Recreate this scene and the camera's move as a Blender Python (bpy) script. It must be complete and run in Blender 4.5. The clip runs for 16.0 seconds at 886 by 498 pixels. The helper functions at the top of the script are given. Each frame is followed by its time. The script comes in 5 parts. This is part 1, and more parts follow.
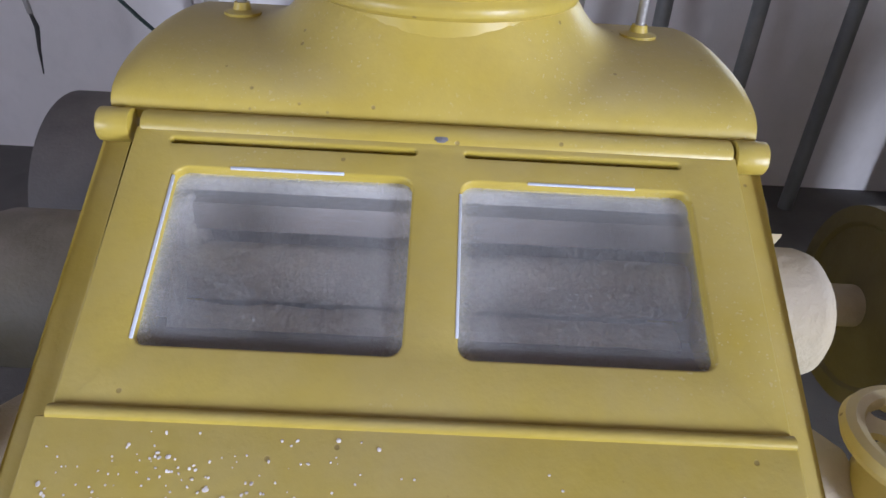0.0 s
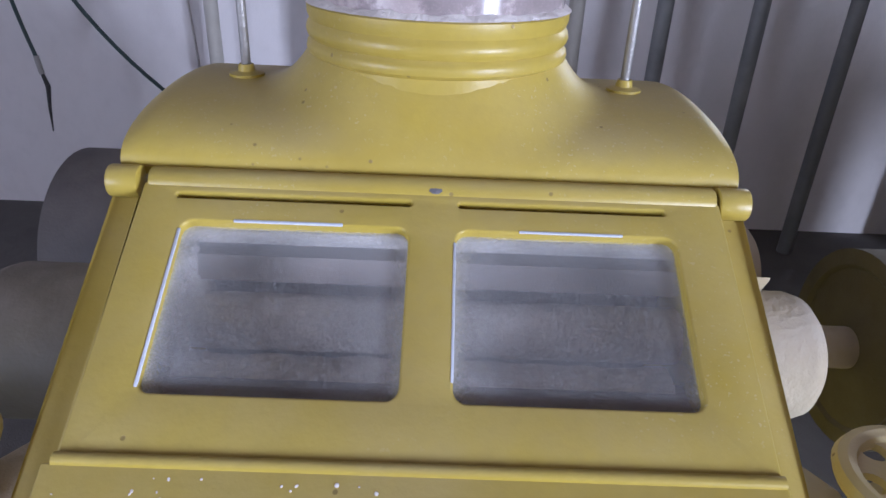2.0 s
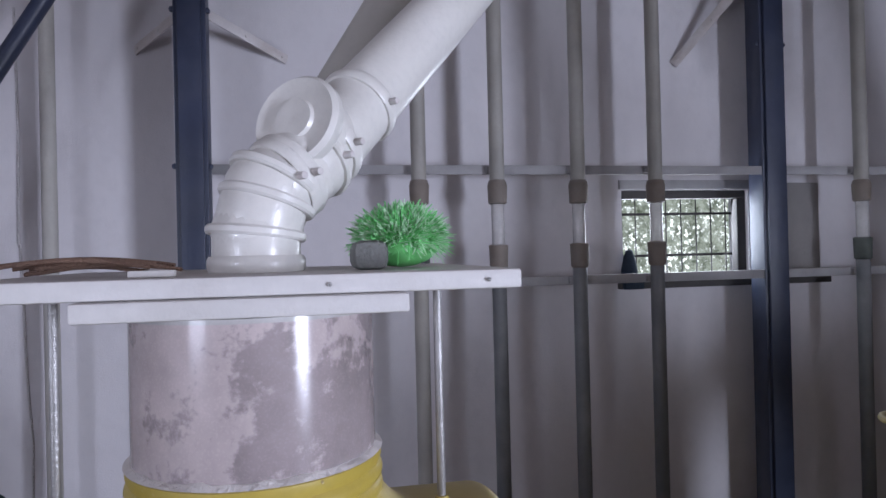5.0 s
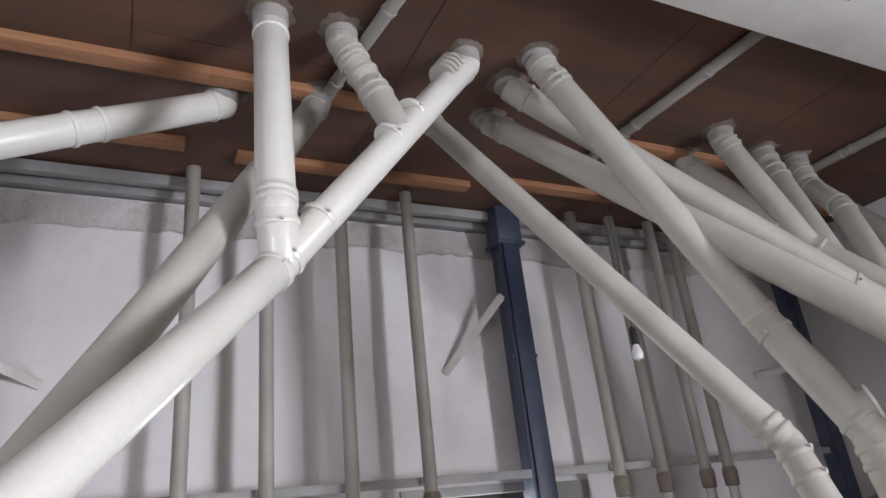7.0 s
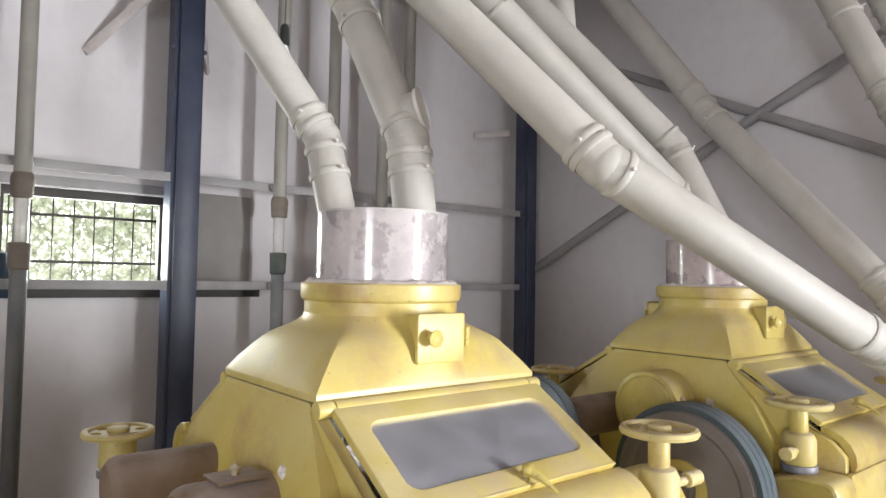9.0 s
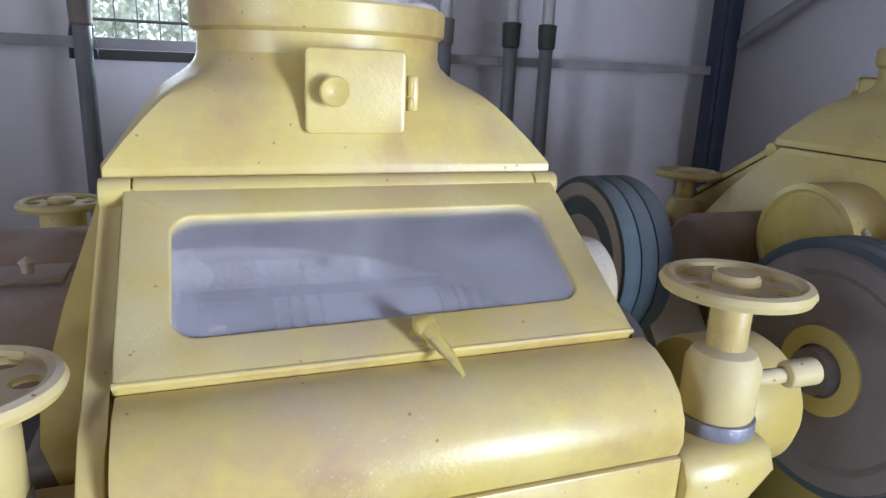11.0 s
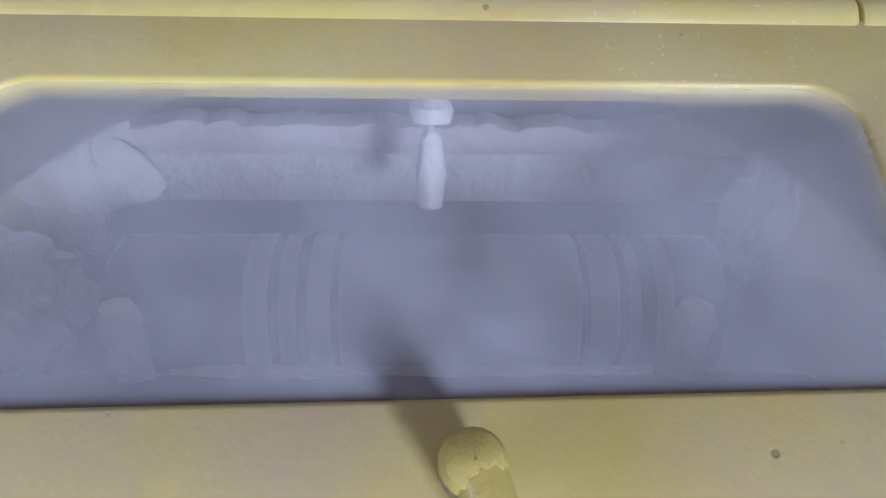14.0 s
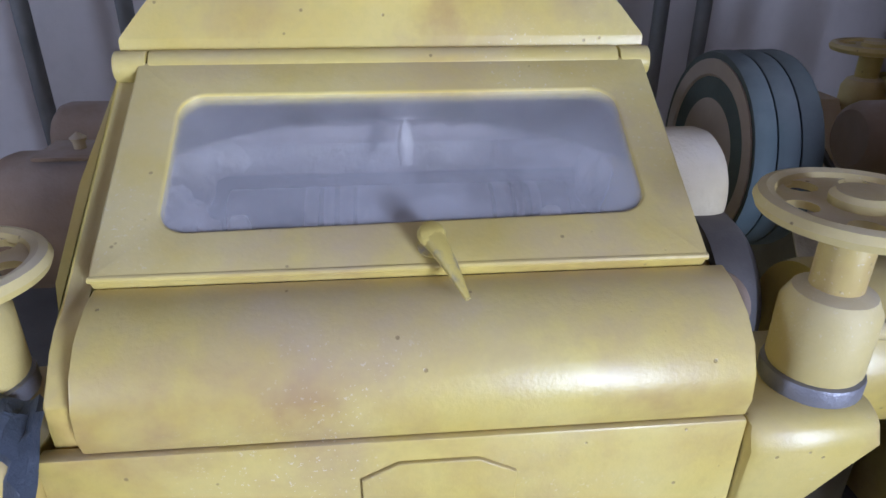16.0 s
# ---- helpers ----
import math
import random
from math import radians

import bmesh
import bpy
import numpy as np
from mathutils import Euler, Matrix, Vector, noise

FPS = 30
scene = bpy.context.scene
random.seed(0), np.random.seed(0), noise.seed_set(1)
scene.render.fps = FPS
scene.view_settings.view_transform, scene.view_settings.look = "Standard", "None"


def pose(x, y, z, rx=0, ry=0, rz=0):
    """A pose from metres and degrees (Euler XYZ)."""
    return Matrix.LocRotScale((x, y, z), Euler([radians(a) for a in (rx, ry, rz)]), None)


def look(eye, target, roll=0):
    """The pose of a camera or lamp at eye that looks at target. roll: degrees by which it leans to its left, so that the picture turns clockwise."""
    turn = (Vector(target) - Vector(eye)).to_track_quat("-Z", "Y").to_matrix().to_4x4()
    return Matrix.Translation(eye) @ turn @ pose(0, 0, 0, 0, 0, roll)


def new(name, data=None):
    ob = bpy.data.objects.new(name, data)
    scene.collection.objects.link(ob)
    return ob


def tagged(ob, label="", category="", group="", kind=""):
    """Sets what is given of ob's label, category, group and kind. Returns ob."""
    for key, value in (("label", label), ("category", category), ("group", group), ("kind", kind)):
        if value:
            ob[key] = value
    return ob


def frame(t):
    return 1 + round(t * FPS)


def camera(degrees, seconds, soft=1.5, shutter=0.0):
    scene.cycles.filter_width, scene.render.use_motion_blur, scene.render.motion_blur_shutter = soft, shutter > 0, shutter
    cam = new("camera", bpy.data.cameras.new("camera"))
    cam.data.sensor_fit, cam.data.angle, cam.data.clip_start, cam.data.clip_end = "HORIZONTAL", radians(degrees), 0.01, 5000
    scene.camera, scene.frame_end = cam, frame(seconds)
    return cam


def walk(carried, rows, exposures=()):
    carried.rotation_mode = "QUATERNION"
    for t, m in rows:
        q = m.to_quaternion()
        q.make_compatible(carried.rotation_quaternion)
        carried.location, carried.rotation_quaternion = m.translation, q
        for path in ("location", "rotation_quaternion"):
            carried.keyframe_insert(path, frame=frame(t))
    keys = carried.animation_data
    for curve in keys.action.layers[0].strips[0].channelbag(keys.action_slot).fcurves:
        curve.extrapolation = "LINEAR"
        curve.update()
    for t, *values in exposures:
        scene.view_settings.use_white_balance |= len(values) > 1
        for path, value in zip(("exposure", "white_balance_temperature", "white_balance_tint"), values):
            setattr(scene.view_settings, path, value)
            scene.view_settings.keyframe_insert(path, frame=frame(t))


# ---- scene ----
cam = camera(67.6, 16.0)
PATH = [
    (0, (-0.001, 0.05, 1.635), (0.04, 1.76, 0.599), 3.6),
    (0.5, (0.003, 0.033, 1.617), (0.017, 1.768, 0.622), 3.5),
    (1, (-0.003, 0.032, 1.617), (0.019, 1.777, 0.639), 3.8),
    (1.5, (-0.002, 0.031, 1.623), (0.023, 1.789, 0.67), 3.6),
    (2, (0.007, 0.028, 1.647), (0.033, 1.809, 0.738), 2.6),
    (2.5, (0.009, 0.025, 1.681), (0.052, 1.86, 0.886), 2.1),
    (3, (0.027, 0.031, 1.723), (0.05, 1.895, 0.999), 0.8),
    (3.2, (0.02, 0.021, 1.716), (0.06, 1.928, 1.114), 0.7),
    (5.3, (0.09, -0.036, 1.846), (0.564, 1.905, 1.935), -1.8),
    (5.5, (0.1, -0.059, 1.875), (0.626, 1.864, 2.039), -2.1),
    (6, (0.138, -0.086, 1.979), (0.785, 1.74, 2.474), -2.9),
    (6.5, (0.193, -0.116, 2.03), (0.937, 1.619, 2.69), -4.7),
    (7, (0.361, -0.257, 2.009), (1.205, 1.386, 2.776), -6.3),
    (7.5, (0.696, -0.436, 1.954), (1.723, 1.117, 2.683), -5.9),
    (8, (0.935, -0.536, 1.859), (2.023, 1.08, 2.309), -1.0),
    (8.5, (1.192, -0.495, 1.767), (2.377, 1.104, 1.964), -1.3),
    (8.7, (1.333, -0.465, 1.743), (2.604, 1.073, 1.893), -0.0),
    (10.8, (2.448, -0.135, 1.585), (3.189, 1.676, 1.173), 3.7),
    (11, (2.48, -0.09, 1.584), (3.143, 1.723, 1.06), 2.3),
    (11.5, (2.591, 0.055, 1.597), (2.963, 1.918, 0.97), 2.2),
    (12, (2.691, 0.234, 1.567), (2.899, 2.076, 0.816), 1.9),
    (12.5, (2.713, 0.375, 1.52), (2.826, 2.155, 0.617), 1.7),
    (13, (2.726, 0.468, 1.502), (2.781, 2.207, 0.516), 1.6),
    (13.5, (2.719, 0.504, 1.495), (2.784, 2.214, 0.459), 2.2),
    (14, (2.722, 0.489, 1.499), (2.788, 2.193, 0.456), 1.3),
    (14.5, (2.728, 0.457, 1.506), (2.813, 2.186, 0.503), 1.1),
    (15, (2.746, 0.379, 1.494), (2.914, 2.101, 0.491), 0.0),
    (15.5, (2.714, 0.21, 1.544), (2.891, 1.961, 0.594), 1.1),
    (16, (2.695, 0.018, 1.57), (2.865, 1.803, 0.685), 0.3),
]
walk(cam, [(t, look(eye, target, roll)) for t, eye, target, roll in PATH],
     [(0, 0.52, 5700, 15), (3.2, 0.26, 5250, 22), (5.5, -0.1, 5800, 17), (6.5, 0.2, 6200, 13), (7.2, 0.65, 6400, 13), (8.0, 1.0, 6500, 12), (8.7, 1.05, 6600, 10), (11, 0.6, 5350, 15), (12.5, 0.22, 5200, 18), (14.2, 0.35, 5200, 18), (15.0, 0.85, 5900, 16), (15.5, 0.55, 5450, 17), (16, 0.30, 5150, 18)])

# ---- light and world ----
world = bpy.data.worlds.new("sky")
scene.world = world
world.use_nodes = True
_nt = world.node_tree
_sky = _nt.nodes.new("ShaderNodeTexSky")
_sky.sky_type, _sky.sun_disc = "NISHITA", False
_sky.sun_elevation, _sky.sun_rotation = radians(40), radians(150)
_nt.links.new(_sky.outputs[0], _nt.nodes["Background"].inputs[0])
_nt.nodes["Background"].inputs[1].default_value = 0.1


def area(name, eye, target, sx, sy, power, colour):
    lamp = bpy.data.lights.new(name, "AREA")
    lamp.shape, lamp.size, lamp.size_y, lamp.energy, lamp.color = "RECTANGLE", sx, sy, power, colour
    ob = new(name, lamp)
    ob.matrix_world = look(eye, target)
    return ob


# daylight coming in by the wide doorway in the east wall, by the shutter opening in the west wall and by the small back window
area("doorway_daylight", (5.80, -4.8, 1.25), (0.0, -4.8, 1.0), 2.1, 2.2, 720, (0.92, 0.95, 1.0))
area("shutter_daylight", (-4.55, -3.5, 1.75), (0.0, -3.5, 1.4), 2.2, 1.7, 150, (0.92, 0.95, 1.0))
area("window_daylight", (2.36, 3.80, 1.9), (2.2, 0.0, 1.2), 0.8, 0.45, 12, (0.95, 1.0, 0.95))


# ---- materials ----
def mix_rgb(nt, fac, a, b):
    n = nt.nodes.new("ShaderNodeMix")
    n.data_type = "RGBA"
    for sock, v in ((n.inputs[0], fac), (n.inputs[6], a), (n.inputs[7], b)):
        if isinstance(v, (tuple, list)):
            sock.default_value = (*v, 1)
        elif isinstance(v, (int, float)):
            sock.default_value = v
        else:
            nt.links.new(v, sock)
    return n.outputs[2]


def math_node(nt, op, a, b=0.0, clamp=False):
    n = nt.nodes.new("ShaderNodeMath")
    n.operation, n.use_clamp = op, clamp
    for sock, v in ((n.inputs[0], a), (n.inputs[1], b)):
        if isinstance(v, (int, float)):
            sock.default_value = v
        else:
            nt.links.new(v, sock)
    return n.outputs[0]


def noise_node(nt, vec, scale, detail=4.0, rough=0.55, lo=0.35, hi=0.65):
    n = nt.nodes.new("ShaderNodeTexNoise")
    n.inputs["Scale"].default_value, n.inputs["Detail"].default_value, n.inputs["Roughness"].default_value = scale, detail, rough
    nt.links.new(vec, n.inputs["Vector"])
    r = nt.nodes.new("ShaderNodeMapRange")
    r.inputs["From Min"].default_value, r.inputs["From Max"].default_value = lo, hi
    nt.links.new(n.outputs["Fac"], r.inputs["Value"])
    return r.outputs[0]


def surface(name, col, col2=None, rough=0.5, metal=0.0, dust=0.0, dust_col=(0.72, 0.69, 0.67), stain=None, stain_amt=0.0,
            grain=0.02, scale=5.0, spots=0.0, stretch=(1, 1, 1), coat=0.0, bump_scale=160.0, up=0.6, pits=0.0):
    """A painted, plastered or metal surface: colour at two scales, fine relief, flour dust that has settled on what faces up."""
    m = bpy.data.materials.new(name)
    m.use_nodes = True
    nt = m.node_tree
    bsdf = nt.nodes["Principled BSDF"]
    tc = nt.nodes.new("ShaderNodeTexCoord")
    mp = nt.nodes.new("ShaderNodeMapping")
    mp.inputs["Scale"].default_value = stretch
    nt.links.new(tc.outputs["Object"], mp.inputs["Vector"])
    vec = mp.outputs[0]
    c = mix_rgb(nt, noise_node(nt, vec, scale), col, col2 or tuple(v * 0.82 for v in col))
    c = mix_rgb(nt, math_node(nt, "MULTIPLY", noise_node(nt, vec, scale * 14, 3, 0.6, 0.45, 0.75), 0.35), c, tuple(v * 0.8 for v in col))
    if stain:
        c = mix_rgb(nt, math_node(nt, "MULTIPLY", noise_node(nt, vec, scale * 0.7, 6, 0.65, 0.5, 0.72), stain_amt), c, stain)
    rv = rough
    if dust:
        g = nt.nodes.new("ShaderNodeNewGeometry")
        s = nt.nodes.new("ShaderNodeSeparateXYZ")
        nt.links.new(g.outputs["Normal"], s.inputs[0])
        r = nt.nodes.new("ShaderNodeMapRange")
        r.inputs["From Min"].default_value, r.inputs["From Max"].default_value = up - 0.35, 1.0
        nt.links.new(s.outputs[2], r.inputs["Value"])
        d = math_node(nt, "MULTIPLY", r.outputs[0], noise_node(nt, vec, 7, 5, 0.6, 0.25, 0.7))
        d = math_node(nt, "ADD", d, math_node(nt, "MULTIPLY", noise_node(nt, vec, 4, 5, 0.6, 0.42, 0.8), 0.45))
        d = math_node(nt, "MULTIPLY", d, dust, True)
        c = mix_rgb(nt, d, c, dust_col)
        rv = math_node(nt, "ADD", math_node(nt, "MULTIPLY", d, 0.5), rough, True)
    if spots:
        sp = noise_node(nt, vec, 210, 2, 0.5, 0.66, 0.68)
        sp = math_node(nt, "MULTIPLY", sp, noise_node(nt, vec, 4, 2, 0.5, 0.52, 0.66))
        c = mix_rgb(nt, math_node(nt, "MULTIPLY", sp, spots), c, (0.8, 0.8, 0.8))
    pit = None
    if pits:
        v = nt.nodes.new("ShaderNodeTexVoronoi")
        v.inputs["Scale"].default_value = 34
        nt.links.new(vec, v.inputs["Vector"])
        r = nt.nodes.new("ShaderNodeMapRange")
        r.inputs["From Min"].default_value, r.inputs["From Max"].default_value = 0.10, 0.06
        nt.links.new(v.outputs["Distance"], r.inputs["Value"])
        s = nt.nodes.new("ShaderNodeSeparateColor")
        nt.links.new(v.outputs["Color"], s.inputs[0])
        pit = math_node(nt, "MULTIPLY", r.outputs[0], math_node(nt, "GREATER_THAN", s.outputs[0], 0.55))
        c = mix_rgb(nt, math_node(nt, "MULTIPLY", pit, pits), c, (0.16, 0.11, 0.05))
    nt.links.new(c, bsdf.inputs["Base Color"])
    if isinstance(rv, float):
        bsdf.inputs["Roughness"].default_value = rv
    else:
        nt.links.new(rv, bsdf.inputs["Roughness"])
    bsdf.inputs["Metallic"].default_value = metal
    bsdf.inputs["Coat Weight"].default_value = coat
    b = nt.nodes.new("ShaderNodeBump")
    b.inputs["Strength"].default_value, b.inputs["Distance"].default_value = 0.5, grain * 0.1
    h = math_node(nt, "ADD", noise_node(nt, vec, bump_scale, 3, 0.6, 0.2, 0.8), math_node(nt, "MULTIPLY", noise_node(nt, vec, 12, 3, 0.5, 0.2, 0.8), 2.0))
    if pit:
        h = math_node(nt, "SUBTRACT", h, math_node(nt, "MULTIPLY", pit, 2.0))
    nt.links.new(h, b.inputs["Height"])
    nt.links.new(b.outputs[0], bsdf.inputs["Normal"])
    return m


def dusty_pane(name, base, tint, streak, rough=0.25, edge=(0.5, 0.5), speck=0.05, tint2=None, fade=6.0):
    """Clear pane or tube with flour on it: part see-through, part powder."""
    m = bpy.data.materials.new(name)
    m.use_nodes = True
    nt = m.node_tree
    bsdf = nt.nodes["Principled BSDF"]
    out = nt.nodes["Material Output"]
    tc = nt.nodes.new("ShaderNodeTexCoord")
    vec = tc.outputs["Object"]
    big = noise_node(nt, vec, 9, 5, 0.6, 0.35, 0.7)
    fine = noise_node(nt, vec, 320, 2, 0.5, 0.52, 0.66)
    sep = nt.nodes.new("ShaderNodeSeparateXYZ")
    nt.links.new(tc.outputs["Generated"], sep.inputs[0])
    ex = math_node(nt, "POWER", math_node(nt, "ABSOLUTE", math_node(nt, "MULTIPLY", math_node(nt, "SUBTRACT", sep.outputs[0], 0.5), 2.0)), fade)
    ey = math_node(nt, "POWER", math_node(nt, "ABSOLUTE", math_node(nt, "MULTIPLY", math_node(nt, "SUBTRACT", sep.outputs[1], 0.5), 2.0)), fade)
    e = math_node(nt, "ADD", math_node(nt, "MULTIPLY", ex, edge[0]), math_node(nt, "MULTIPLY", ey, edge[1]))
    e = math_node(nt, "MULTIPLY", e, math_node(nt, "ADD", math_node(nt, "MULTIPLY", noise_node(nt, vec, 800, 2, 0.6, 0.4, 0.62), 0.6), 0.55))
    d = math_node(nt, "ADD", math_node(nt, "MULTIPLY", big, streak), math_node(nt, "ADD", math_node(nt, "MULTIPLY", fine, speck), e))
    d = math_node(nt, "ADD", d, base, True)
    bsdf.inputs["Base Color"].default_value = (*tint, 1)
    if tint2:
        cake = noise_node(nt, vec, 5, 9, 0.72, 0.49, 0.535)
        nt.links.new(mix_rgb(nt, cake, tint, tint2), bsdf.inputs["Base Color"])
        d = math_node(nt, "SUBTRACT", d, math_node(nt, "MULTIPLY", cake, 0.22), True)
    bsdf.inputs["Roughness"].default_value = 0.9
    clear = nt.nodes.new("ShaderNodeBsdfTransparent")
    gloss = nt.nodes.new("ShaderNodeBsdfGlossy")
    gloss.inputs["Roughness"].default_value = rough
    gloss.inputs["Color"].default_value = (0.9, 0.9, 0.9, 1)
    fr = nt.nodes.new("ShaderNodeFresnel")
    fr.inputs["IOR"].default_value = 1.45
    m1, m2 = nt.nodes.new("ShaderNodeMixShader"), nt.nodes.new("ShaderNodeMixShader")
    nt.links.new(d, m1.inputs[0])
    nt.links.new(clear.outputs[0], m1.inputs[1])
    nt.links.new(bsdf.outputs[0], m1.inputs[2])
    nt.links.new(fr.outputs[0], m2.inputs[0])
    nt.links.new(m1.outputs[0], m2.inputs[1])
    nt.links.new(gloss.outputs[0], m2.inputs[2])
    nt.links.new(m2.outputs[0], out.inputs[0])
    return m


def foliage_view(name):
    """Bright trees outside, far behind the window bars."""
    m = bpy.data.materials.new(name)
    m.use_nodes = True
    nt = m.node_tree
    nt.nodes.remove(nt.nodes["Principled BSDF"])
    em = nt.nodes.new("ShaderNodeEmission")
    tc = nt.nodes.new("ShaderNodeTexCoord")
    vec = tc.outputs["Object"]
    v = nt.nodes.new("ShaderNodeTexVoronoi")
    v.inputs["Scale"].default_value = 26
    nt.links.new(vec, v.inputs["Vector"])
    c = mix_rgb(nt, noise_node(nt, vec, 9, 6, 0.75, 0.35, 0.62), (0.10, 0.12, 0.07), (0.48, 0.52, 0.38))
    spark = math_node(nt, "MULTIPLY", noise_node(nt, vec, 24, 4, 0.7, 0.52, 0.62), noise_node(nt, vec, 4, 3, 0.6, 0.35, 0.6), True)
    c = mix_rgb(nt, spark, c, (2.2, 2.25, 2.0))
    nt.links.new(c, em.inputs[0])
    em.inputs[1].default_value = 1.0
    nt.links.new(em.outputs[0], nt.nodes["Material Output"].inputs[0])
    return m


YELLOW = surface("yellow_enamel", (0.47, 0.36, 0.055), (0.42, 0.315, 0.04), 0.36, dust=0.30, dust_col=(0.56, 0.50, 0.34), stain=(0.36, 0.26, 0.06), stain_amt=0.35, grain=0.004, spots=0.15, up=0.75, pits=0.6)
YELLOW_B = surface("dusty_yellow_enamel", (0.56, 0.46, 0.13), (0.53, 0.41, 0.095), 0.34, dust=0.46, dust_col=(0.62, 0.57, 0.45),
                   stain=(0.33, 0.20, 0.075), stain_amt=0.85, grain=0.004, spots=0.25, pits=0.6)
CHIPPED = surface("chipped_yellow_enamel", (0.54, 0.44, 0.12), (0.48, 0.38, 0.10), 0.4, stain=(0.20, 0.18, 0.16), stain_amt=1.0, grain=0.01, scale=52)
CREAM = surface("flour_dusted_casting", (0.50, 0.43, 0.28), (0.38, 0.30, 0.17), 0.7, dust=0.8, dust_col=(0.54, 0.50, 0.46), grain=0.03, bump_scale=90)
# Real dark paint on arms and guard; on mill A's left drum, painted shade.
OLIVE = surface("old_dark_paint_and_shade", (0.10, 0.085, 0.045), (0.07, 0.06, 0.04), 0.6, dust=0.5, dust_col=(0.45, 0.41, 0.37), grain=0.01)
STEEL = surface("worn_steel", (0.42, 0.41, 0.40), (0.3, 0.29, 0.28), 0.45, 0.6, dust=0.4, grain=0.02)
BROWN = surface("brown_dusty_casting", (0.20, 0.125, 0.06), (0.14, 0.09, 0.05), 0.65, dust=0.8, dust_col=(0.40, 0.35, 0.33), grain=0.01)
RAG = surface("blue_grey_plastic", (0.16, 0.19, 0.25), (0.11, 0.13, 0.18), 0.3, grain=0.02)
SMEAR = surface("pale_blue_white_paint", (0.62, 0.66, 0.74), (0.56, 0.60, 0.68), 0.6, grain=0.02)
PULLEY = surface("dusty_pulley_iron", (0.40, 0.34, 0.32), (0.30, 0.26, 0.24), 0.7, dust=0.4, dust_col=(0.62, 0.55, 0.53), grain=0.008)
# Pulley iron at half brightness: the far mill's shade put into the colour.
PULLEY_DIM = surface("shaded_pulley_iron", (0.20, 0.175, 0.165), (0.15, 0.13, 0.12), 0.75, dust=0.5, dust_col=(0.34, 0.30, 0.29), grain=0.008)
BELT = surface("blue_green_rubber", (0.06, 0.09, 0.10), (0.045, 0.06, 0.075), 0.7, dust=0.35, dust_col=(0.35, 0.36, 0.38), grain=0.006)
FLOUR = surface("caked_flour", (0.74, 0.70, 0.66), (0.62, 0.58, 0.56), 0.95, grain=0.08, bump_scale=70, scale=14)
ROLL_DUST = surface("flour_filmed_steel", (0.40, 0.40, 0.43), (0.34, 0.34, 0.37), 0.7, grain=0.01, scale=30)
# Dark iron; on mill A's left pulley the dark colour is painted shade.
DARK_IRON = surface("dark_dusty_iron_and_shade", (0.085, 0.08, 0.085), (0.06, 0.055, 0.055), 0.65, dust=0.45, dust_col=(0.32, 0.29, 0.27), grain=0.01)
# Grey for the unseen wall, picked to weaken bounce light.
BARE_WALL = surface("unseen_wall_grey", (0.36, 0.345, 0.33), (0.30, 0.285, 0.27), 0.9, grain=0.03, scale=1.5)
WALL = surface("white_painted_plaster", (0.74, 0.71, 0.72), (0.67, 0.64, 0.65), 0.85, stain=(0.62, 0.59, 0.58), stain_amt=0.3, grain=0.02, scale=0.9, stretch=(1, 1, 0.8))
BAND = surface("rough_white_plaster", (0.66, 0.63, 0.63), (0.55, 0.52, 0.51), 0.9, stain=(0.33, 0.27, 0.22), stain_amt=0.6, grain=0.3, scale=3, bump_scale=60)
PLY = surface("red_brown_plywood", (0.15, 0.064, 0.040), (0.085, 0.047, 0.030), 0.6, stain=(0.06, 0.05, 0.035), stain_amt=0.8, grain=0.03, scale=1.6, stretch=(0.5, 2.2, 1), spots=0.0)
WOOD = surface("orange_sawn_wood", (0.42, 0.20, 0.10), (0.32, 0.15, 0.075), 0.7, grain=0.04, stretch=(0.4, 4, 4), scale=8)
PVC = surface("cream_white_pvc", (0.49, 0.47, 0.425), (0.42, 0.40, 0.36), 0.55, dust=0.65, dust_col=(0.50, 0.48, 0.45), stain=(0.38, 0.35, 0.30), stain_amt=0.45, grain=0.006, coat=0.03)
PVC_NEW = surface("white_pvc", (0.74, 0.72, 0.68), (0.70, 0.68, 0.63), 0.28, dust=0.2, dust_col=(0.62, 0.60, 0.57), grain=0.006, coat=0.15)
PIPE_GREY = surface("grey_wall_pipe", (0.34, 0.32, 0.28), (0.29, 0.275, 0.245), 0.5, dust=0.3, grain=0.01)
PIPE_DARK = surface("dark_grey_wall_pipe", (0.16, 0.165, 0.165), (0.13, 0.135, 0.14), 0.5, dust=0.3, grain=0.01)
RUBBER = surface("brown_coupling", (0.20, 0.16, 0.125), (0.15, 0.125, 0.10), 0.6, dust=0.3, grain=0.02)
RUBBER_GREEN = surface("dark_green_coupling", (0.05, 0.07, 0.05), (0.045, 0.05, 0.045), 0.6, dust=0.2, grain=0.02)
BLUE = surface("dark_blue_steel_paint", (0.035, 0.045, 0.085), (0.028, 0.036, 0.065), 0.42, dust=0.25, dust_col=(0.3, 0.3, 0.33), grain=0.01)
RAIL = surface("grey_steel_flat", (0.33, 0.32, 0.32), (0.27, 0.26, 0.26), 0.5, dust=0.5, grain=0.01)
WHITE_STEEL = surface("white_painted_steel", (0.66, 0.62, 0.60), (0.58, 0.54, 0.52), 0.55, stain=(0.3, 0.2, 0.13), stain_amt=0.35, grain=0.02)
BOARD = surface("white_painted_board", (0.68, 0.66, 0.64), (0.60, 0.58, 0.56), 0.55, stain=(0.4, 0.33, 0.27), stain_amt=0.25, grain=0.006, dust=0.3)
BLACK = surface("black_plastic", (0.02, 0.02, 0.022), (0.03, 0.03, 0.03), 0.45, dust=0.2, grain=0.01)
